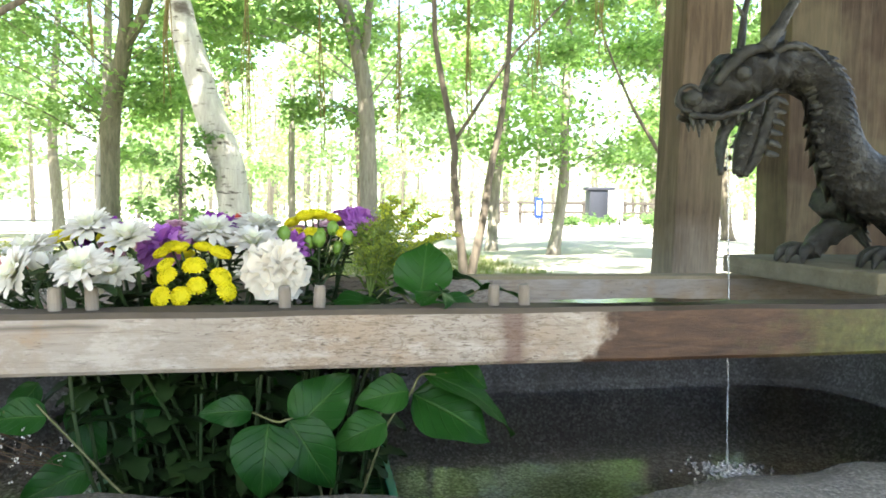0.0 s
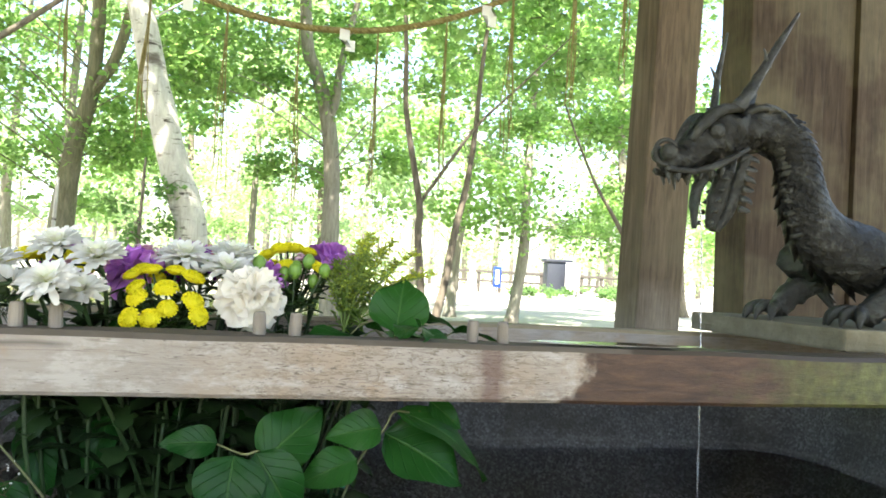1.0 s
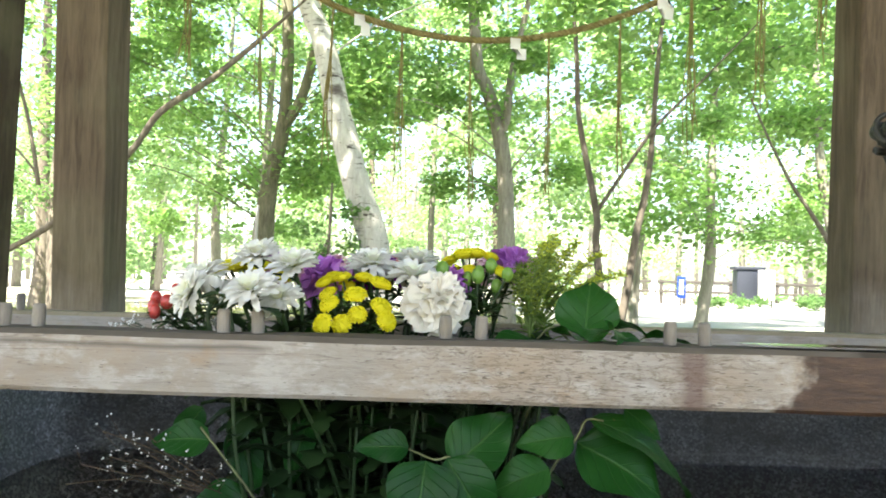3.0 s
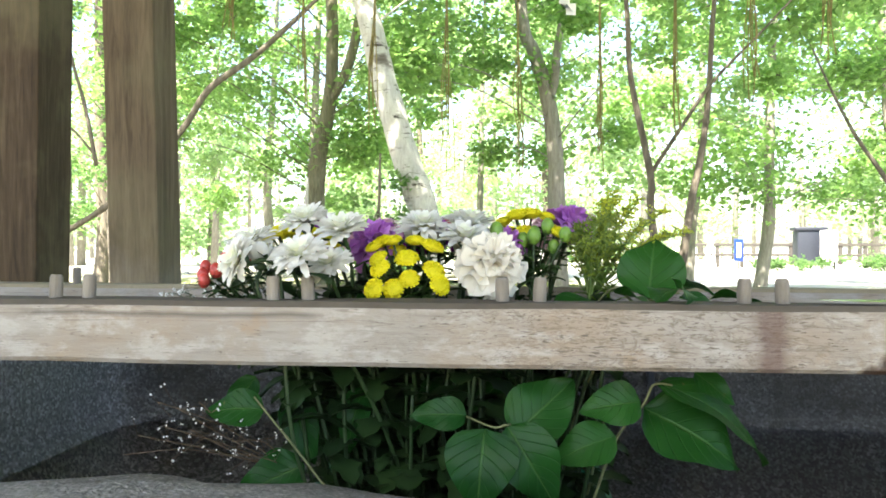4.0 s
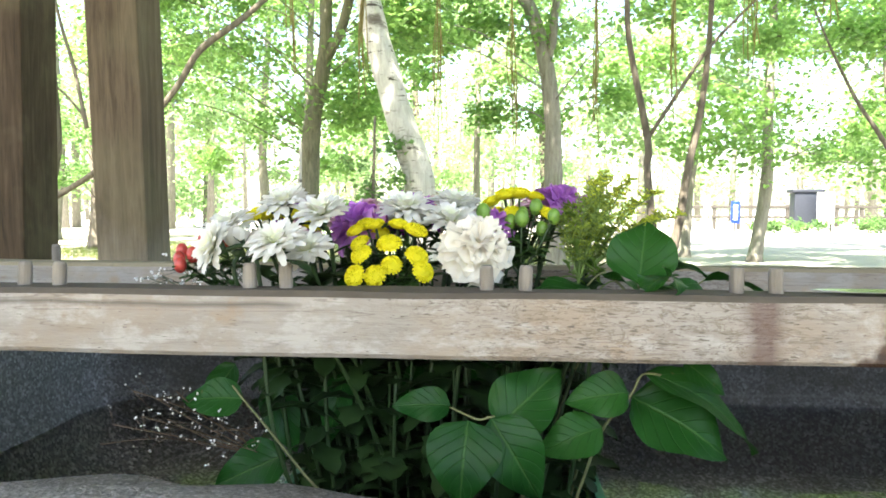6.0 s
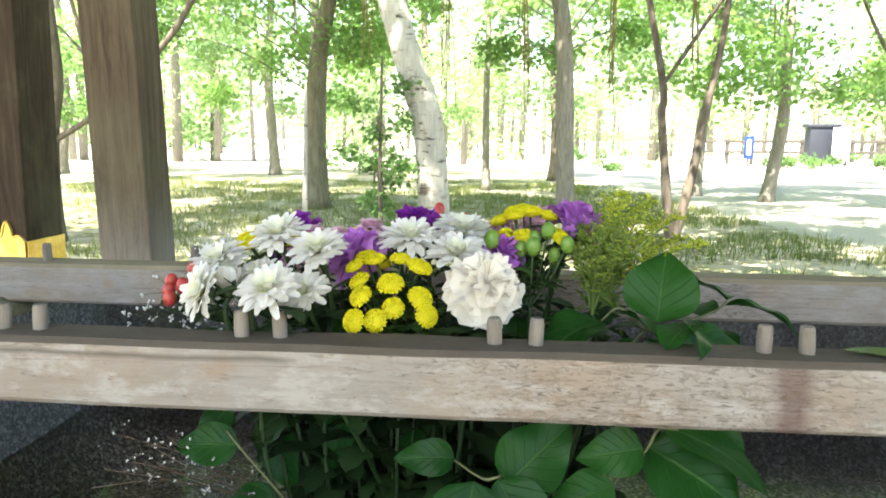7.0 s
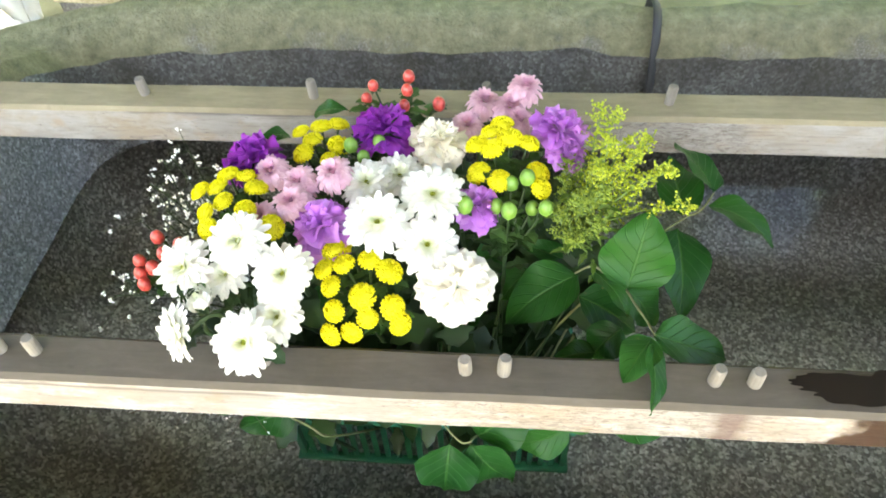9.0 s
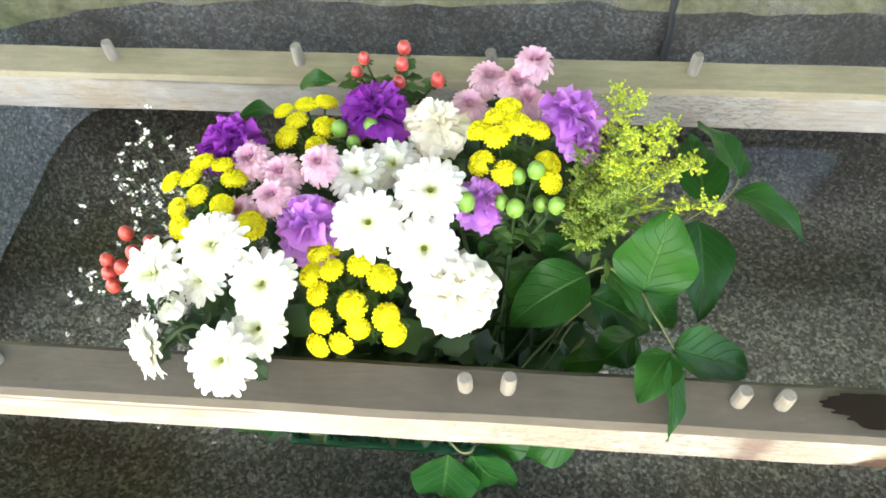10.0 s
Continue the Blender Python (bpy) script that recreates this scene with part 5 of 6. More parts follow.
SPRAY_A = [(-.275, .195), (-.257, .198), (-.250, .215), (-.231, .213), (-.218, .199), (-.246, .178), (-.222, .169), (-.260, .164), (-.252, .143), (-.194, .154)]
SPRAY_B = [(-.192, .289), (-.177, .277), (-.171, .298), (-.153, .302), (-.147, .270), (-.183, .256), (-.152, .245)]
SPRAY_C = [(-.131, .131, .855), (-.137, .112, .850), (-.118, .114, .856), (-.095, .120, .856), (-.076, .112, .850), (-.131, .101, .838), (-.100, .091, .838), (-.072, .088, .826), (-.126, .080, .828), (-.118, .143, .846), (-.096, .080, .818), (-.065, .079, .812), (-.111, .070, .808), (-.130, .067, .808)]
SPRAY_D = [(.023, .272, .890), (.012, .260, .890), (.031, .252, .890), (.050, .249, .886), (-.002, .252, .880), (.014, .238, .888), (.001, .226, .866), (.022, .214, .868), (.060, .226, .868), (.063, .207, .866)]
LBL = "spray of bright yellow button chrysanthemums"
spray("button_spray", [(x, y, .866 - 4 * (abs(x + .24) ** 2)) for x, y in SPRAY_A], .0125, LBL, 81, (-.225, .18, .80))
spray("button_spray", [(x, y, .858) for x, y in SPRAY_B], .0125, LBL, 82, (-.165, .265, .79))
spray("button_spray", SPRAY_C, .0130, LBL, 83, (-.10, .115, .78))
spray("button_spray", SPRAY_D, .0130, LBL, 84, (.03, .235, .80))


def berries(name, pts, r, mat, label, seed, root, cat="berries", part_name="berry"):
    root = Vector(root) + SHIFT
    pts = [Vector(p) + SHIFT for p in pts]
    top = tagged(holder(name, root), label, cat)
    rs = random.Random(seed)
    bm = bmesh.new()
    for p in pts:
        p = Vector(p)
        b2 = bmesh.new()
        bmesh.ops.create_uvsphere(b2, u_segments=12, v_segments=8, radius=r * rs.uniform(.9, 1.1))
        for v in b2.verts:
            v.co.z *= 1.3
            v.co += p - root
        part(part_name, b2, mat, top)
        tube(bm, [q - root for q in curve_pts([p, p.lerp(root, .5) + Vector((0, 0, -.006)), root], 3)], .0012, 5)
        # small sepals below
        for k in range(5):
            a = k * 1.257 + rs.random()
            small_leaf(bm, p - root - Vector((0, 0, r)), Vector((math.cos(a), math.sin(a), .25)), Vector((0, 0, 1)), r * 1.5, r * .42)
    tagged(part("branching_stem", bm, M_STEM, top), kind="stuff")
    bm = bmesh.new()
    for p in pts:
        for k in range(5):
            q = (Vector(p[:3]) - root) * rs.uniform(.3, .8) + Vector((0, 0, -.006))
            a = rs.uniform(0, 6.28)
            small_leaf(bm, q, Vector((math.cos(a), math.sin(a), rs.uniform(-.1, .5))), Vector((0, 0, 1)), rs.uniform(.018, .032), rs.uniform(.006, .010))
    keep_clear(bm, root)
    tagged(part("sprig_leaves", bm, M_SPRIG, top, smooth=False), kind="stuff")
    stalk(top, root, (0, 0, 1), .002, 5, seed)


berries("berry_sprig", [(-.118, .341, .880), (-.080, .355, .882), (-.080, .334, .880), (-.045, .322, .872), (-.082, .318, .872), (-.126, .336, .866)], .0064, M_BERRY, "sprig of round red hypericum berries", 91, (-.09, .32, .82))
berries("berry_sprig", [(-.315, .155, .835), (-.288, .145, .837), (-.303, .136, .833), (-.328, .131, .827), (-.314, .126, .823), (-.322, .113, .813), (-.327, .122, .819)], .0068, M_BERRY, "sprig of round red hypericum berries", 92, (-.27, .15, .78))
berries("bud_sprig", [(-.010, .180, .868), (.034, .212, .866), (.049, .213, .874), (.032, .180, .862), (.067, .183, .864), (.020, .189, .858), (.055, .195, .850)], .0076, M_BUD, "sprig of round green flower buds", 93, (.03, .175, .80), "buds", "bud")
berries("bud_sprig", [(-.103, .265, .868), (-.132, .261, .866), (-.118, .25, .86)], .0070, M_BUD, "sprig of round green flower buds", 94, (-.11, .25, .81), "buds", "bud")


def plume(tips, root, label, seed, florets=M_GOLDROD):
    """Goldenrod: arching twigs thick with tiny florets."""
    root = Vector(root) + SHIFT
    tips = [Vector(t) + SHIFT for t in tips]
    top = tagged(holder("goldenrod", root), label, "flower")
    rs = random.Random(seed)
    bm, fv, ff = bmesh.new(), [], []
    def floret(p, s):
        n = Vector((rs.uniform(-1, 1), rs.uniform(-1, 1), rs.uniform(.2, 1))).normalized()
        u = n.orthogonal().normalized() * s
        w = n.cross(u)
        i = len(fv)
        fv.extend([tuple(p + u), tuple(p + w), tuple(p - u), tuple(p - w), tuple(p + n * s * 1.3)])
        ff.extend([(i, i + 1, i + 4), (i + 1, i + 2, i + 4), (i + 2, i + 3, i + 4), (i + 3, i, i + 4)])
    for t in tips:
        t = Vector(t) - root
        mid = t * .55 + Vector((0, 0, .012))
        line = curve_pts([(0, 0, 0), mid, t], 7)
        tube(bm, line, lerp_list([.0016, .0010, .0005], len(line)), 5)
        for k in range(4, len(line)):
            for j in range(5):
                a = rs.uniform(0, 6.28)
                e = line[k] + Vector((math.cos(a), math.sin(a), rs.uniform(-.2, .9))) * rs.uniform(.007, .02) * (1.2 - k / len(line) * .7)
                tube(bm, [line[k], e], .0004, 3, cap=False)
                for q in np.linspace(.3, 1, 5):
                    floret(line[k].lerp(e, q) + Vector((rs.gauss(0, .001), rs.gauss(0, .001), .001)), rs.uniform(.0010, .0019))
    tagged(part("twig_mass", bm, M_PALESTEM, top), kind="stuff")
    tagged(pydata("floret_mass", fv, ff, florets, top), kind="stuff")
    stalk(top, root, (0, 0, 1), .002, 0, seed)
    bm = bmesh.new()
    for k in range(26):
        a = rs.uniform(0, 6.28)
        small_leaf(bm, Vector((rs.uniform(-.01, .03), rs.uniform(-.02, .02), rs.uniform(-.02, .06))), Vector((math.cos(a), math.sin(a), rs.uniform(.2, 1))), Vector((0, 0, 1)), rs.uniform(.02, .035), .004)
    keep_clear(bm, root)
    tagged(part("foliage", bm, M_PALELEAF, top, smooth=False), kind="stuff")


plume([(.121, .285, .900), (.133, .270, .908), (.126, .225, .912), (.115, .20, .900), (.145, .247, .895), (.172, .267, .878), (.192, .244, .862), (.180, .21, .890), (.200, .185, .866), (.155, .225, .905)], (.105, .21, .80), "bright yellow feathery goldenrod plume", 101)
plume([(.093, .156, .850), (.109, .204, .868), (.085, .216, .870), (.100, .180, .880), (.118, .165, .862), (.075, .185, .858), (.12, .19, .885), (.09, .235, .875)], (.095, .19, .79), "feathery yellow-green goldenrod plume", 102, M_GOLDBUD)


def gypsophila(tips, root, seed, dense=10, twig=M_STEM):
    root = Vector(root) + SHIFT
    tips = [Vector(t) + SHIFT for t in tips]
    top = tagged(holder("gypsophila", root), "airy sprig of tiny white gypsophila", "flower", "gypsophila sprigs")
    rs = random.Random(seed)
    bm, b2 = bmesh.new(), bmesh.new()
    for t in tips:
        t = Vector(t) - root
        mid = t * .55 + Vector((rs.uniform(-.01, .01), rs.uniform(-.01, .01), rs.uniform(-.005, .015)))
        line = curve_pts([(0, 0, 0), mid, t], 4)
        tube(bm, line, .00055, 4)
        for j in range(dense):
            b = line[rs.randint(3, len(line) - 1)]
            e = b + Vector((rs.gauss(0, .014), rs.gauss(0, .014), rs.gauss(.004, .01)))
            tube(bm, [b, e], .0003, 3)
            for q in range(4 if dense > 8 else 2):
                n = Vector((rs.gauss(0, 1), rs.gauss(0, 1), rs.gauss(0, 1)))
                bmesh.ops.create_icosphere(b2, subdivisions=1, radius=rs.uniform(.0008, .0016) if dense > 8 else rs.uniform(.0006, .0013), matrix=Matrix.Translation(e + n * .0013))
    tagged(part("twig_mass", bm, twig, top), kind="stuff")
    tagged(part("floret_mass", b2, M_GYP, top), kind="stuff")


gypsophila([(-.343, .222, .842), (-.335, .251, .846), (-.325, .252, .850), (-.312, .266, .848), (-.303, .230, .845), (-.321, .196, .83), (-.300, .205, .835)], (-.26, .19, .76), 111)
gypsophila([(-.354, .107, .80), (-.362, .206, .80), (-.335, .204, .805), (-.322, .100, .79), (-.349, .126, .80), (-.35, .16, .79)], (-.25, .14, .73), 112)
gypsophila([(-.382, .058, .640), (-.367, .058, .660), (-.339, .058, .669), (-.347, .058, .694), (-.327, .058, .689), (-.313, .058, .667), (-.304, .058, .695), (-.270, .058, .656), (-.256, .058, .643)], (-.22, .09, .62), 113, 8, M_TWIG)

# ---- broad green leaves ----
m = Mat("broad_leaf", .36, spec=.16)
uv = m.t.nodes.new("ShaderNodeUVMap").outputs[0]
sp = m.t.nodes.new("ShaderNodeSeparateXYZ")
m.link(uv, sp.inputs[0])
av = m.math('ABSOLUTE', sp.outputs[1])
vein = m.math('ABSOLUTE', m.math('SUBTRACT', m.math('FRACT', m.math('SUBTRACT', m.math('MULTIPLY', sp.outputs[0], 6.5), m.math('MULTIPLY', av, 2.2))), .5))
veinf = m.ramp(vein, [(.43, 0), (.485, .55)])
ribf = m.ramp(av, [(.02, .8), (.06, 0)])
base = m.ramp(m.noise(26, 4, .6), [(.3, (.007, .043, .009)), (.7, (.015, .074, .013))])
base = m.mix(m.ramp(m.random(), [(0, 0), (1, .55)]), base, (.028, .106, .017))
c = m.mix(m.math('MULTIPLY', veinf, .45), base, (.035, .115, .024))
c = m.mix(m.math('MULTIPLY', ribf, .8), c, (.055, .140, .034))
spot = m.noise(75, 3, .5)
c = m.mix(m.ramp(spot, [(.73, 0), (.76, .6)]), c, (.12, .11, .04))
m.color(c)
m.bump(m.math('SUBTRACT', m.math('MULTIPLY', m.noise(60, 4), .4), m.math('ADD', veinf, ribf)), .6, .002)
m.thin(m.mix(1.0, c, (1.5, 1.7, .8), 'MULTIPLY'), .22)
M_BROAD = m.m


def broad_leaf(b, t, w, normal, parent, seed, curl=.14, fold=.12):
    b, t = Vector(b), Vector(t)
    w *= 1.28
    d = t - b
    ln = d.length
    d.normalize()
    n = Vector(normal)
    n = (n - d * n.dot(d)).normalized()
    s = d.cross(n)
    rs = random.Random(seed)
    cu = curl * rs.uniform(.5, 1.4)
    tw = rs.uniform(-.25, .25)
    bm = bmesh.new()
    uvl = bm.loops.layers.uv.new("UVMap")
    R, C = 14, 9
    g = []
    info = {}
    for i in range(R + 1):
        u = i / R
        prof = (math.sin(math.pi * u ** .72) ** .75) * (1 - .18 * u) if 0 < u < 1 else .012
        row = []
        for k in range(C):
            v = (k / (C - 1) - .5) * 2
            q = b + d * ln * u + s * (w * .5 * prof * v)
            hz = fold * w * prof * abs(v) + cu * ln * (math.sin(u * 3.14159) * .5 - u * u * .6)
            hz += .06 * w * math.sin(u * 11 + seed * 1.7) * v * v + .03 * w * math.sin(u * 5 + seed) + tw * w * v * u * .5
            hz += .012 * w * math.cos((u * 6.5 - abs(v) * 2.2) * 6.283) * (1 - abs(v) * .6)
            vt = bm.verts.new(q + n * hz - parent.location)
            info[vt] = (u, v)
            row.append(vt)
        g.append(row)
    for a, c2 in zip(g, g[1:]):
        for k in range(C - 1):
            f = bm.faces.new((a[k], a[k + 1], c2[k + 1], c2[k]))
            for lp in f.loops:
                lp[uvl].uv = info[lp.vert]
    return part("leaf", bm, M_BROAD, parent)


def leafy_branch(stems, leaves, label, seed):
    root = Vector(stems[0][0])
    top = tagged(holder("leafy_branch", root), label, "branch", "leafy branches")
    for st in stems:
        bm = bmesh.new()
        l = curve_pts(st, 5)
        tube(bm, [p - root for p in l], lerp_list([.0016, .0014, .0010], len(l)), 7)
        part("stem", bm, M_BRANCH, top)
    for i, (b, t, w, n) in enumerate(leaves):
        broad_leaf(b, t, w, n, top, seed * 20 + i)


UPN, FRN = (0, -.25, 1), (0, -.85, .45)
leafy_branch([[(.04, .15, .52), (.09, .14, .70), (.142, .148, .778), (.161, .103, .800), (.172, .070, .806)], [(.146, .140, .785), (.122, .148, .806), (.104, .149, .792)]],
             [((.155, .132, .795), (.169, .172, .862), .061, (-.15, -.80, .55)), ((.122, .147, .802), (.156, .104, .787), .028, (.5, -.1, .8)), ((.106, .148, .792), (.032, .113, .752), .050, UPN),
              ((.110, .140, .765), (.176, .124, .730), .043, UPN), ((.168, .064, .808), (.139, .022, .8045), .031, (-.25, -.2, 1)), ((.125, .082, .752), (.085, .088, .728), .024, UPN),
              ((.173, .072, .803), (.250, .074, .762), .042, (.3, -.2, .9)), ((.167, .056, .813), (.162, -.010, .806), .023, (.6, 0, .8)), ((.15, .10, .77), (.12, .085, .735), .034, UPN), ((.155, .132, .79), (.190, .120, .745), .034, UPN)],
             "branch of broad glossy green leaves resting on the front rail", 3)
leafy_branch([[(.08, .17, .50), (.13, .19, .70), (.178, .206, .765), (.224, .238, .778), (.245, .247, .785), (.261, .269, .791)]],
             [((.219, .226, .778), (.219, .133, .738), .050, (.3, -.3, 1)), ((.253, .251, .790), (.322, .214, .775), .040, (.25, .1, 1)), ((.260, .268, .790), (.228, .339, .803), .038, (.5, -.2, .8)),
              ((.226, .245, .775), (.226, .350, .768), .044, (.1, -.2, 1)), ((.16, .20, .76), (.19, .16, .735), .04, UPN), ((.099, .181, .772), (.052, .189, .787), .024, UPN), ((.06, .17, .77), (.03, .15, .74), .03, UPN)],
             "branch of broad glossy green leaves behind the goldenrod", 4)
leafy_branch([[(.06, .10, .50), (.086, .060, .597), (.109, .055, .665), (.134, .048, .702), (.144, .050, .720), (.162, .055, .719)], [(.05, .09, .52), (.03, .055, .62), (.010, .020, .680), (.004, .010, .688), (-.008, .013, .685), (-.034, .040, .688)]],
             [((-.016, .008, .685), (-.022, -.020, .619), .056, FRN), ((.004, .010, .687), (.049, -.006, .620), .047, FRN), ((.011, .024, .674), (.068, .045, .725), .052, FRN), ((.131, .045, .704), (.073, .035, .697), .036, FRN),
              ((.141, .085, .690), (.228, .055, .642), .064, (0, -.8, .55)), ((.106, .036, .674), (.047, .025, .652), .036, FRN), ((.150, .060, .721), (.270, .085, .642), .036, (.1, -.6, .8)), ((-.034, .045, .688), (-.088, .035, .690), .028, FRN),
              ((.188, .075, .728), (.222, .055, .701), .022, FRN)],
             "branch of broad green leaves drooping under the front rail", 5)
leafy_branch([[(-.11, .11, .50), (-.158, .05, .596), (-.179, .05, .619), (-.203, .05, .649), (-.235, .05, .687), (-.248, .055, .700)]],
             [((-.237, .055, .687), (-.296, .045, .688), .033, FRN), ((-.200, .068, .628), (-.266, .050, .602), .043, FRN), ((-.226, .11, .690), (-.196, .09, .623), .034, FRN), ((-.258, .09, .714), (-.285, .07, .672), .026, FRN), ((-.15, .12, .70), (-.165, .10, .63), .03, FRN)],
             "thin pale branch with dull green leaves below the rail", 6)
leafy_branch([[(-.03, .22, .50), (0.01, .2, .66), (.02, .204, .775)]],
             [((.02, .204, .78), (.019, .175, .735), .028, FRN), ((-.149, .118, .800), (-.150, .088, .772), .014, FRN), ((-.198, .365, .81), (-.155, .350, .83), .022, UPN), ((-.224, .335, .80), (-.250, .305, .82), .018, UPN),
              ((.01, .2, .70), (-.03, .12, .68), .03, FRN), ((-.06, .18, .70), (-.09, .09, .67), .03, FRN)],
             "sprig of mixed dark green leaves among the stems", 7)

# thicket of bare stems and dark leaves inside the basket
rs = random.Random(21)
bm, b2 = bmesh.new(), bmesh.new()
for k in range(120):
    x, y = rs.uniform(-.22, .12), rs.uniform(.085, .31)
    p = Vector((x, y, rs.uniform(.70, .80)))
    f = Vector((x * .7 - .015, .17 + (y - .17) * .7, .45))
    l = curve_pts([p, p.lerp(f, .5) + Vector((rs.uniform(-.015, .015), rs.uniform(-.015, .015), 0)), f], 4)
    tube(bm, l, rs.uniform(.0012, .0026), 5)
    for j in range(5 if x > .0 and y < .17 else 14):
        a = rs.uniform(0, 6.28)
        small_leaf(b2, l[rs.randint(3, 7) if x > .0 and y < .17 else rs.randint(0, 5)], Vector((math.cos(a), math.sin(a), rs.uniform(-.5, .5))), Vector((0, 0, 1)), rs.uniform(.03, .065), rs.uniform(.010, .022))
keep_clear(bm)
keep_clear(b2)
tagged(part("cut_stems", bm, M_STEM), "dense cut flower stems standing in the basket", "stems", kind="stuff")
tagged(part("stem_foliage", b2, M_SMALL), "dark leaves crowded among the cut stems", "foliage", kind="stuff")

# green plastic basket
m = Mat("green_plastic", .4)
m.color(m.ramp(m.noise(30, 4), [(.3, (.012, .12, .07)), (.7, (.02, .19, .11))]))
M_BASKET = m.m
bx0, bx1, by0, by1, bz0, bz1 = -.228, .122, .098, .335, .427, .555
top = tagged(holder("plastic_basket", (0, 0, bz0)), "green slatted plastic basket standing in the water", "basket")
for nm, z0, z1 in (("rim", .115, .130), ("base_frame", .0, .008)):
    bm = bmesh.new()
    for a in ((bx0 - .008, bx1 + .008, by0 - .008, by0 + .004), (bx0 - .008, bx1 + .008, by1 - .004, by1 + .008), (bx0 - .008, bx0 + .004, by0 + .003, by1 - .003), (bx1 - .004, bx1 + .008, by0 + .003, by1 - .003)):
        box(bm, *a, z0, z1 + (.0 if a[3] < by0 + .01 or a[2] > by1 - .01 else -.0005), .002)
    part(nm, bm, M_BASKET, top)
bm = bmesh.new()
n = 24
for i in range(n + 1):
    x = bx0 + (bx1 - bx0) * i / n
    for y in (by0, by1):
        box(bm, x - .0035, x + .0035, y - .0015, y + .0015, .008, .115)
for i in range(20):
    y = by0 + .008 + (by1 - by0 - .016) * i / 19
    for x in (bx0, bx1):
        box(bm, x - .0015, x + .0015, y - .0035, y + .0035, .008, .115)
part("slats", bm, M_BASKET, top, smooth=False)
bm = bmesh.new()
for i in range(17):
    z = .09
    x = bx0 + .006 + (bx1 - bx0 - .012) * i / 16
    box(bm, x - .006, x + .006, by0 + .004, by1 - .004, z - .0015, z + .0015)
for j in range(14):
    y = by0 + .008 + (by1 - by0 - .016) * j / 13
    box(bm, bx0 + .004, bx1 - .004, y - .006, y + .006, .0925, .0948)
part("grate", bm, M_BASKET, top, "perforated inner grate", smooth=False)

# a wet dark puddle on the rail top beside the slab
bm = bmesh.new()
pts = []
for t in np.linspace(0, 6.2, 90):
    k = 1 + .45 * noise.noise((math.cos(t) * 1.6, math.sin(t) * 1.6, 4)) + .22 * noise.noise((math.cos(t) * 5, math.sin(t) * 5, 9))
    pts.append((.375 + .095 * math.cos(t) * k, .026 + .0195 * math.sin(t) * min(1.3, k), .8034))
bm.faces.new([bm.verts.new(p) for p in pts])
m = Mat("wet_film", .16, spec=.3)
m.color((.014, .011, .009))
tagged(part("water_film", bm, m.m), "dark puddle of water on the rail", "water")

# ---- litter, gravel and grass ----
rs = np.random.RandomState(3)


def scatter(n, x0, x1, y0, y1, fn, test=None):
    v, f = [], []
    k = 0
    while k < n:
        x, y = rs.uniform(x0, x1), rs.uniform(y0, y1)
        k += 1
        if test and not test(x, y):
            continue
        fn(v, f, x, y)
    return v, f


def pebble(v, f, x, y):
    s = .005 + .011 * rs.rand() ** 2
    i = len(v)
    h = s * (.5 + .4 * rs.rand())
    a0 = rs.rand() * 6.28
    z = GZ - .002 + (.022 if y < 2.13 else 0)
    for k in range(5):
        a = a0 + k * 1.2566
        r = s * (.8 + .4 * rs.rand())
        v.append((x + math.cos(a) * r, y + math.sin(a) * r, z))
    for k in range(5):
        a = a0 + k * 1.2566 + .3
        r = s * .6 * (.8 + .4 * rs.rand())
        v.append((x + math.cos(a) * r, y + math.sin(a) * r, z + h))
    f.extend([(i + k, i + (k + 1) % 5, i + 5 + (k + 1) % 5, i + 5 + k) for k in range(5)])
    f.append((i + 5, i + 6, i + 7, i + 8, i + 9))


m = Mat("pebbles", .8, spec=.3)
m.color(m.ramp(m.island(), [(0, (.07, .07, .066)), (.5, (.23, .225, .21)), (1, (.52, .51, .48))]))
M_PEB = m.m


def gravelled(x, y):
    # a washed strip along the apron, widening to one side, and a thin drift further out
    strip = y < 2.24 + .09 * max(0, min(x + .4, 2)) + .03 * noise.noise((x * 4, y * 4, 1))
    drift = .30 * math.exp(-((y - 2.7) / .22) ** 2) if -1.5 < x < 1.15 else .05
    return rs.rand() < ((.35 if x < -.1 else .95) if strip else drift + .05)


v, f = scatter(26000, -2.6, 2.9, 2.12, 3.5, pebble, gravelled)
tagged(pydata("gravel", v, f, M_PEB), "loose grey gravel along the apron", "gravel", kind="stuff")


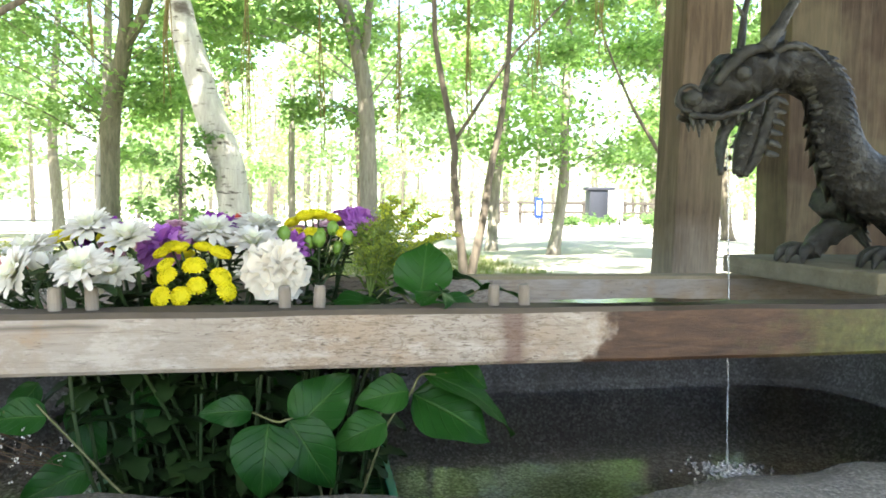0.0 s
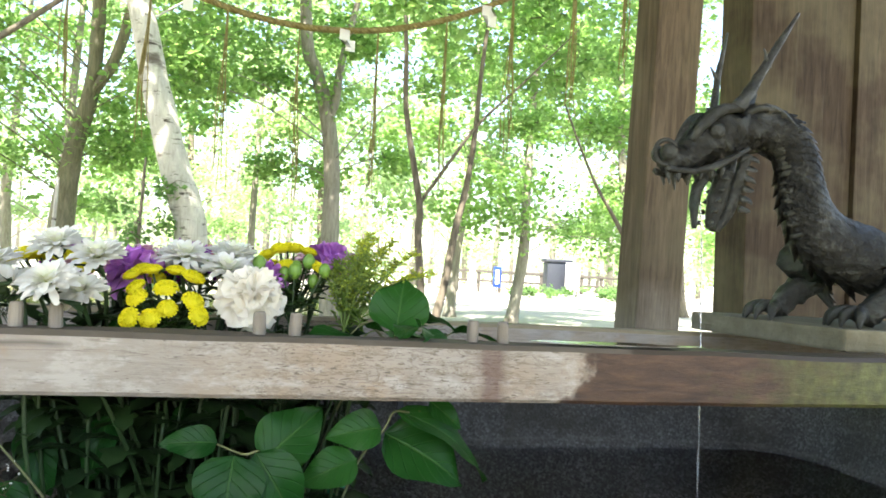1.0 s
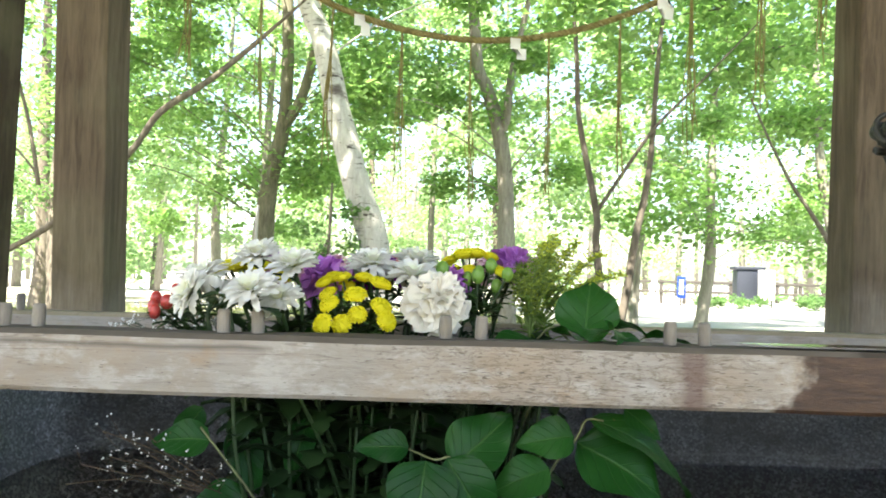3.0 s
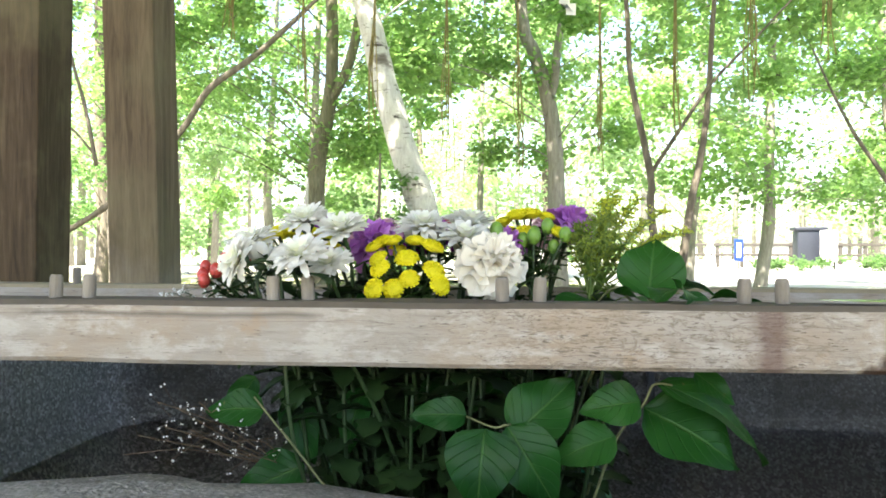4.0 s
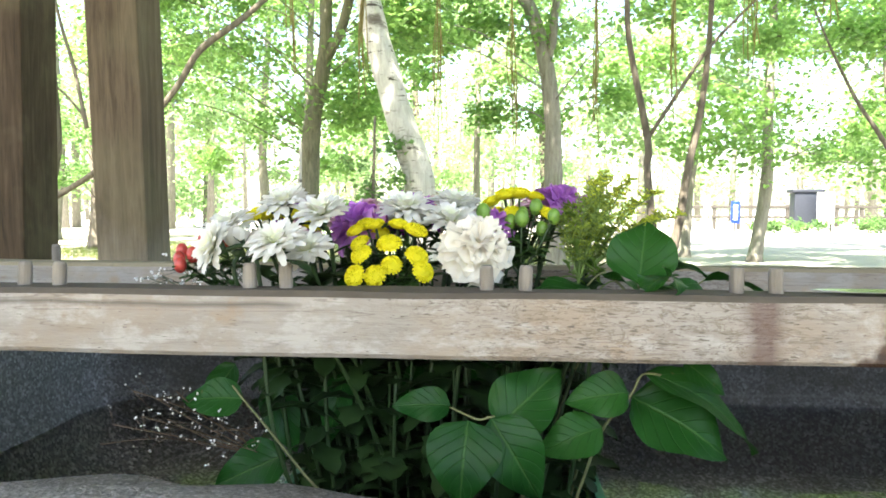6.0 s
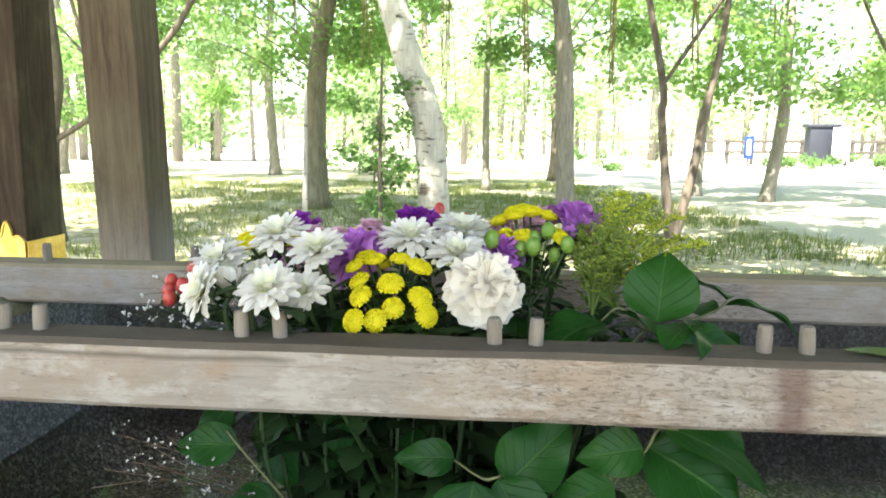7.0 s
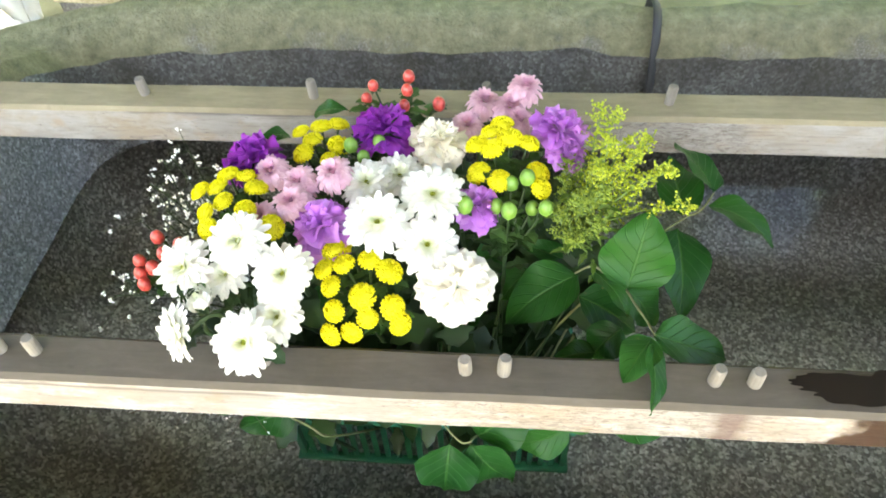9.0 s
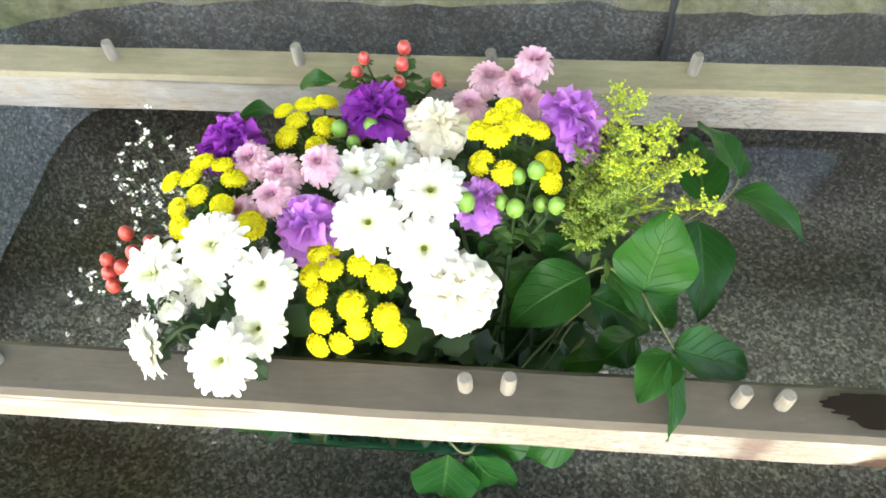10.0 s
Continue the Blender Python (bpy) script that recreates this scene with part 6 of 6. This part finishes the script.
def litter(v, f, x, y):
    s = .014 + .026 * rs.rand()
    a = rs.rand() * 6.28
    i = len(v)
    z = GZ + .006 + (.024 if y < 2.13 else .012)
    d, w = np.array([math.cos(a), math.sin(a)]), np.array([-math.sin(a), math.cos(a)])
    for p, q, h in ((-1, 0, .002), (-.1, .6, .006), (1, 0, .003), (-.1, -.6, .005)):
        c = d * p * s + w * q * s
        v.append((x + c[0], y + c[1], z + h * (1 + rs.rand())))
    f.append((i, i + 1, i + 2, i + 3))


m = Mat("fallen_leaves", .7, spec=.2)
m.color(m.ramp(m.island(), [(0, (.26, .20, .06)), (.5, (.52, .47, .18)), (1, (.66, .62, .34))]))
v, f = scatter(420, -3.0, 3.2, 1.70, 5.5, litter)
tagged(pydata("fallen_leaves", v, f, m.m), "scattered pale yellow fallen leaves", "leaves", kind="stuff")
m = Mat("brown_litter", .8, spec=.2)
m.color(m.ramp(m.island(), [(0, (.10, .07, .04)), (.6, (.25, .20, .125)), (1, (.42, .37, .26))]))
v, f = scatter(5200, -8, 7, 3.3, 13, litter, lambda x, y: (y + 7.5 * max(x - 2, -1)) < 13.5)
tagged(pydata("leaf_litter", v, f, m.m), "brown leaf litter in the turf", "leaves", kind="stuff")


def blade(v, f, x, y):
    for _ in range(4):
        h = .03 + .08 * rs.rand()
        a = rs.rand() * 6.28
        lx, ly = rs.normal() * .03, rs.normal() * .03
        xx, yy = x + rs.normal() * .03, y + rs.normal() * .03
        w = .003 + .003 * rs.rand()
        i = len(v)
        v.extend([(xx - w * math.cos(a), yy - w * math.sin(a), GZ - .02), (xx + w * math.cos(a), yy + w * math.sin(a), GZ - .02), (xx + lx, yy + ly, GZ + h)])
        f.append((i, i + 1, i + 2))


M_GRASS = leaf_mat("grass_blades", (.06, .10, .02), (.17, .19, .06), .35)
v, f = scatter(26000, -8, 7, 3.7, 14.5, blade, lambda x, y: noise.noise((x * .8, y * .8, 3)) > -.12 and (y + 7.5 * max(x - 2, -1)) < 13.5)
tagged(pydata("grass", v, f, M_GRASS), "patchy thin grass under the trees", "grass", kind="stuff")
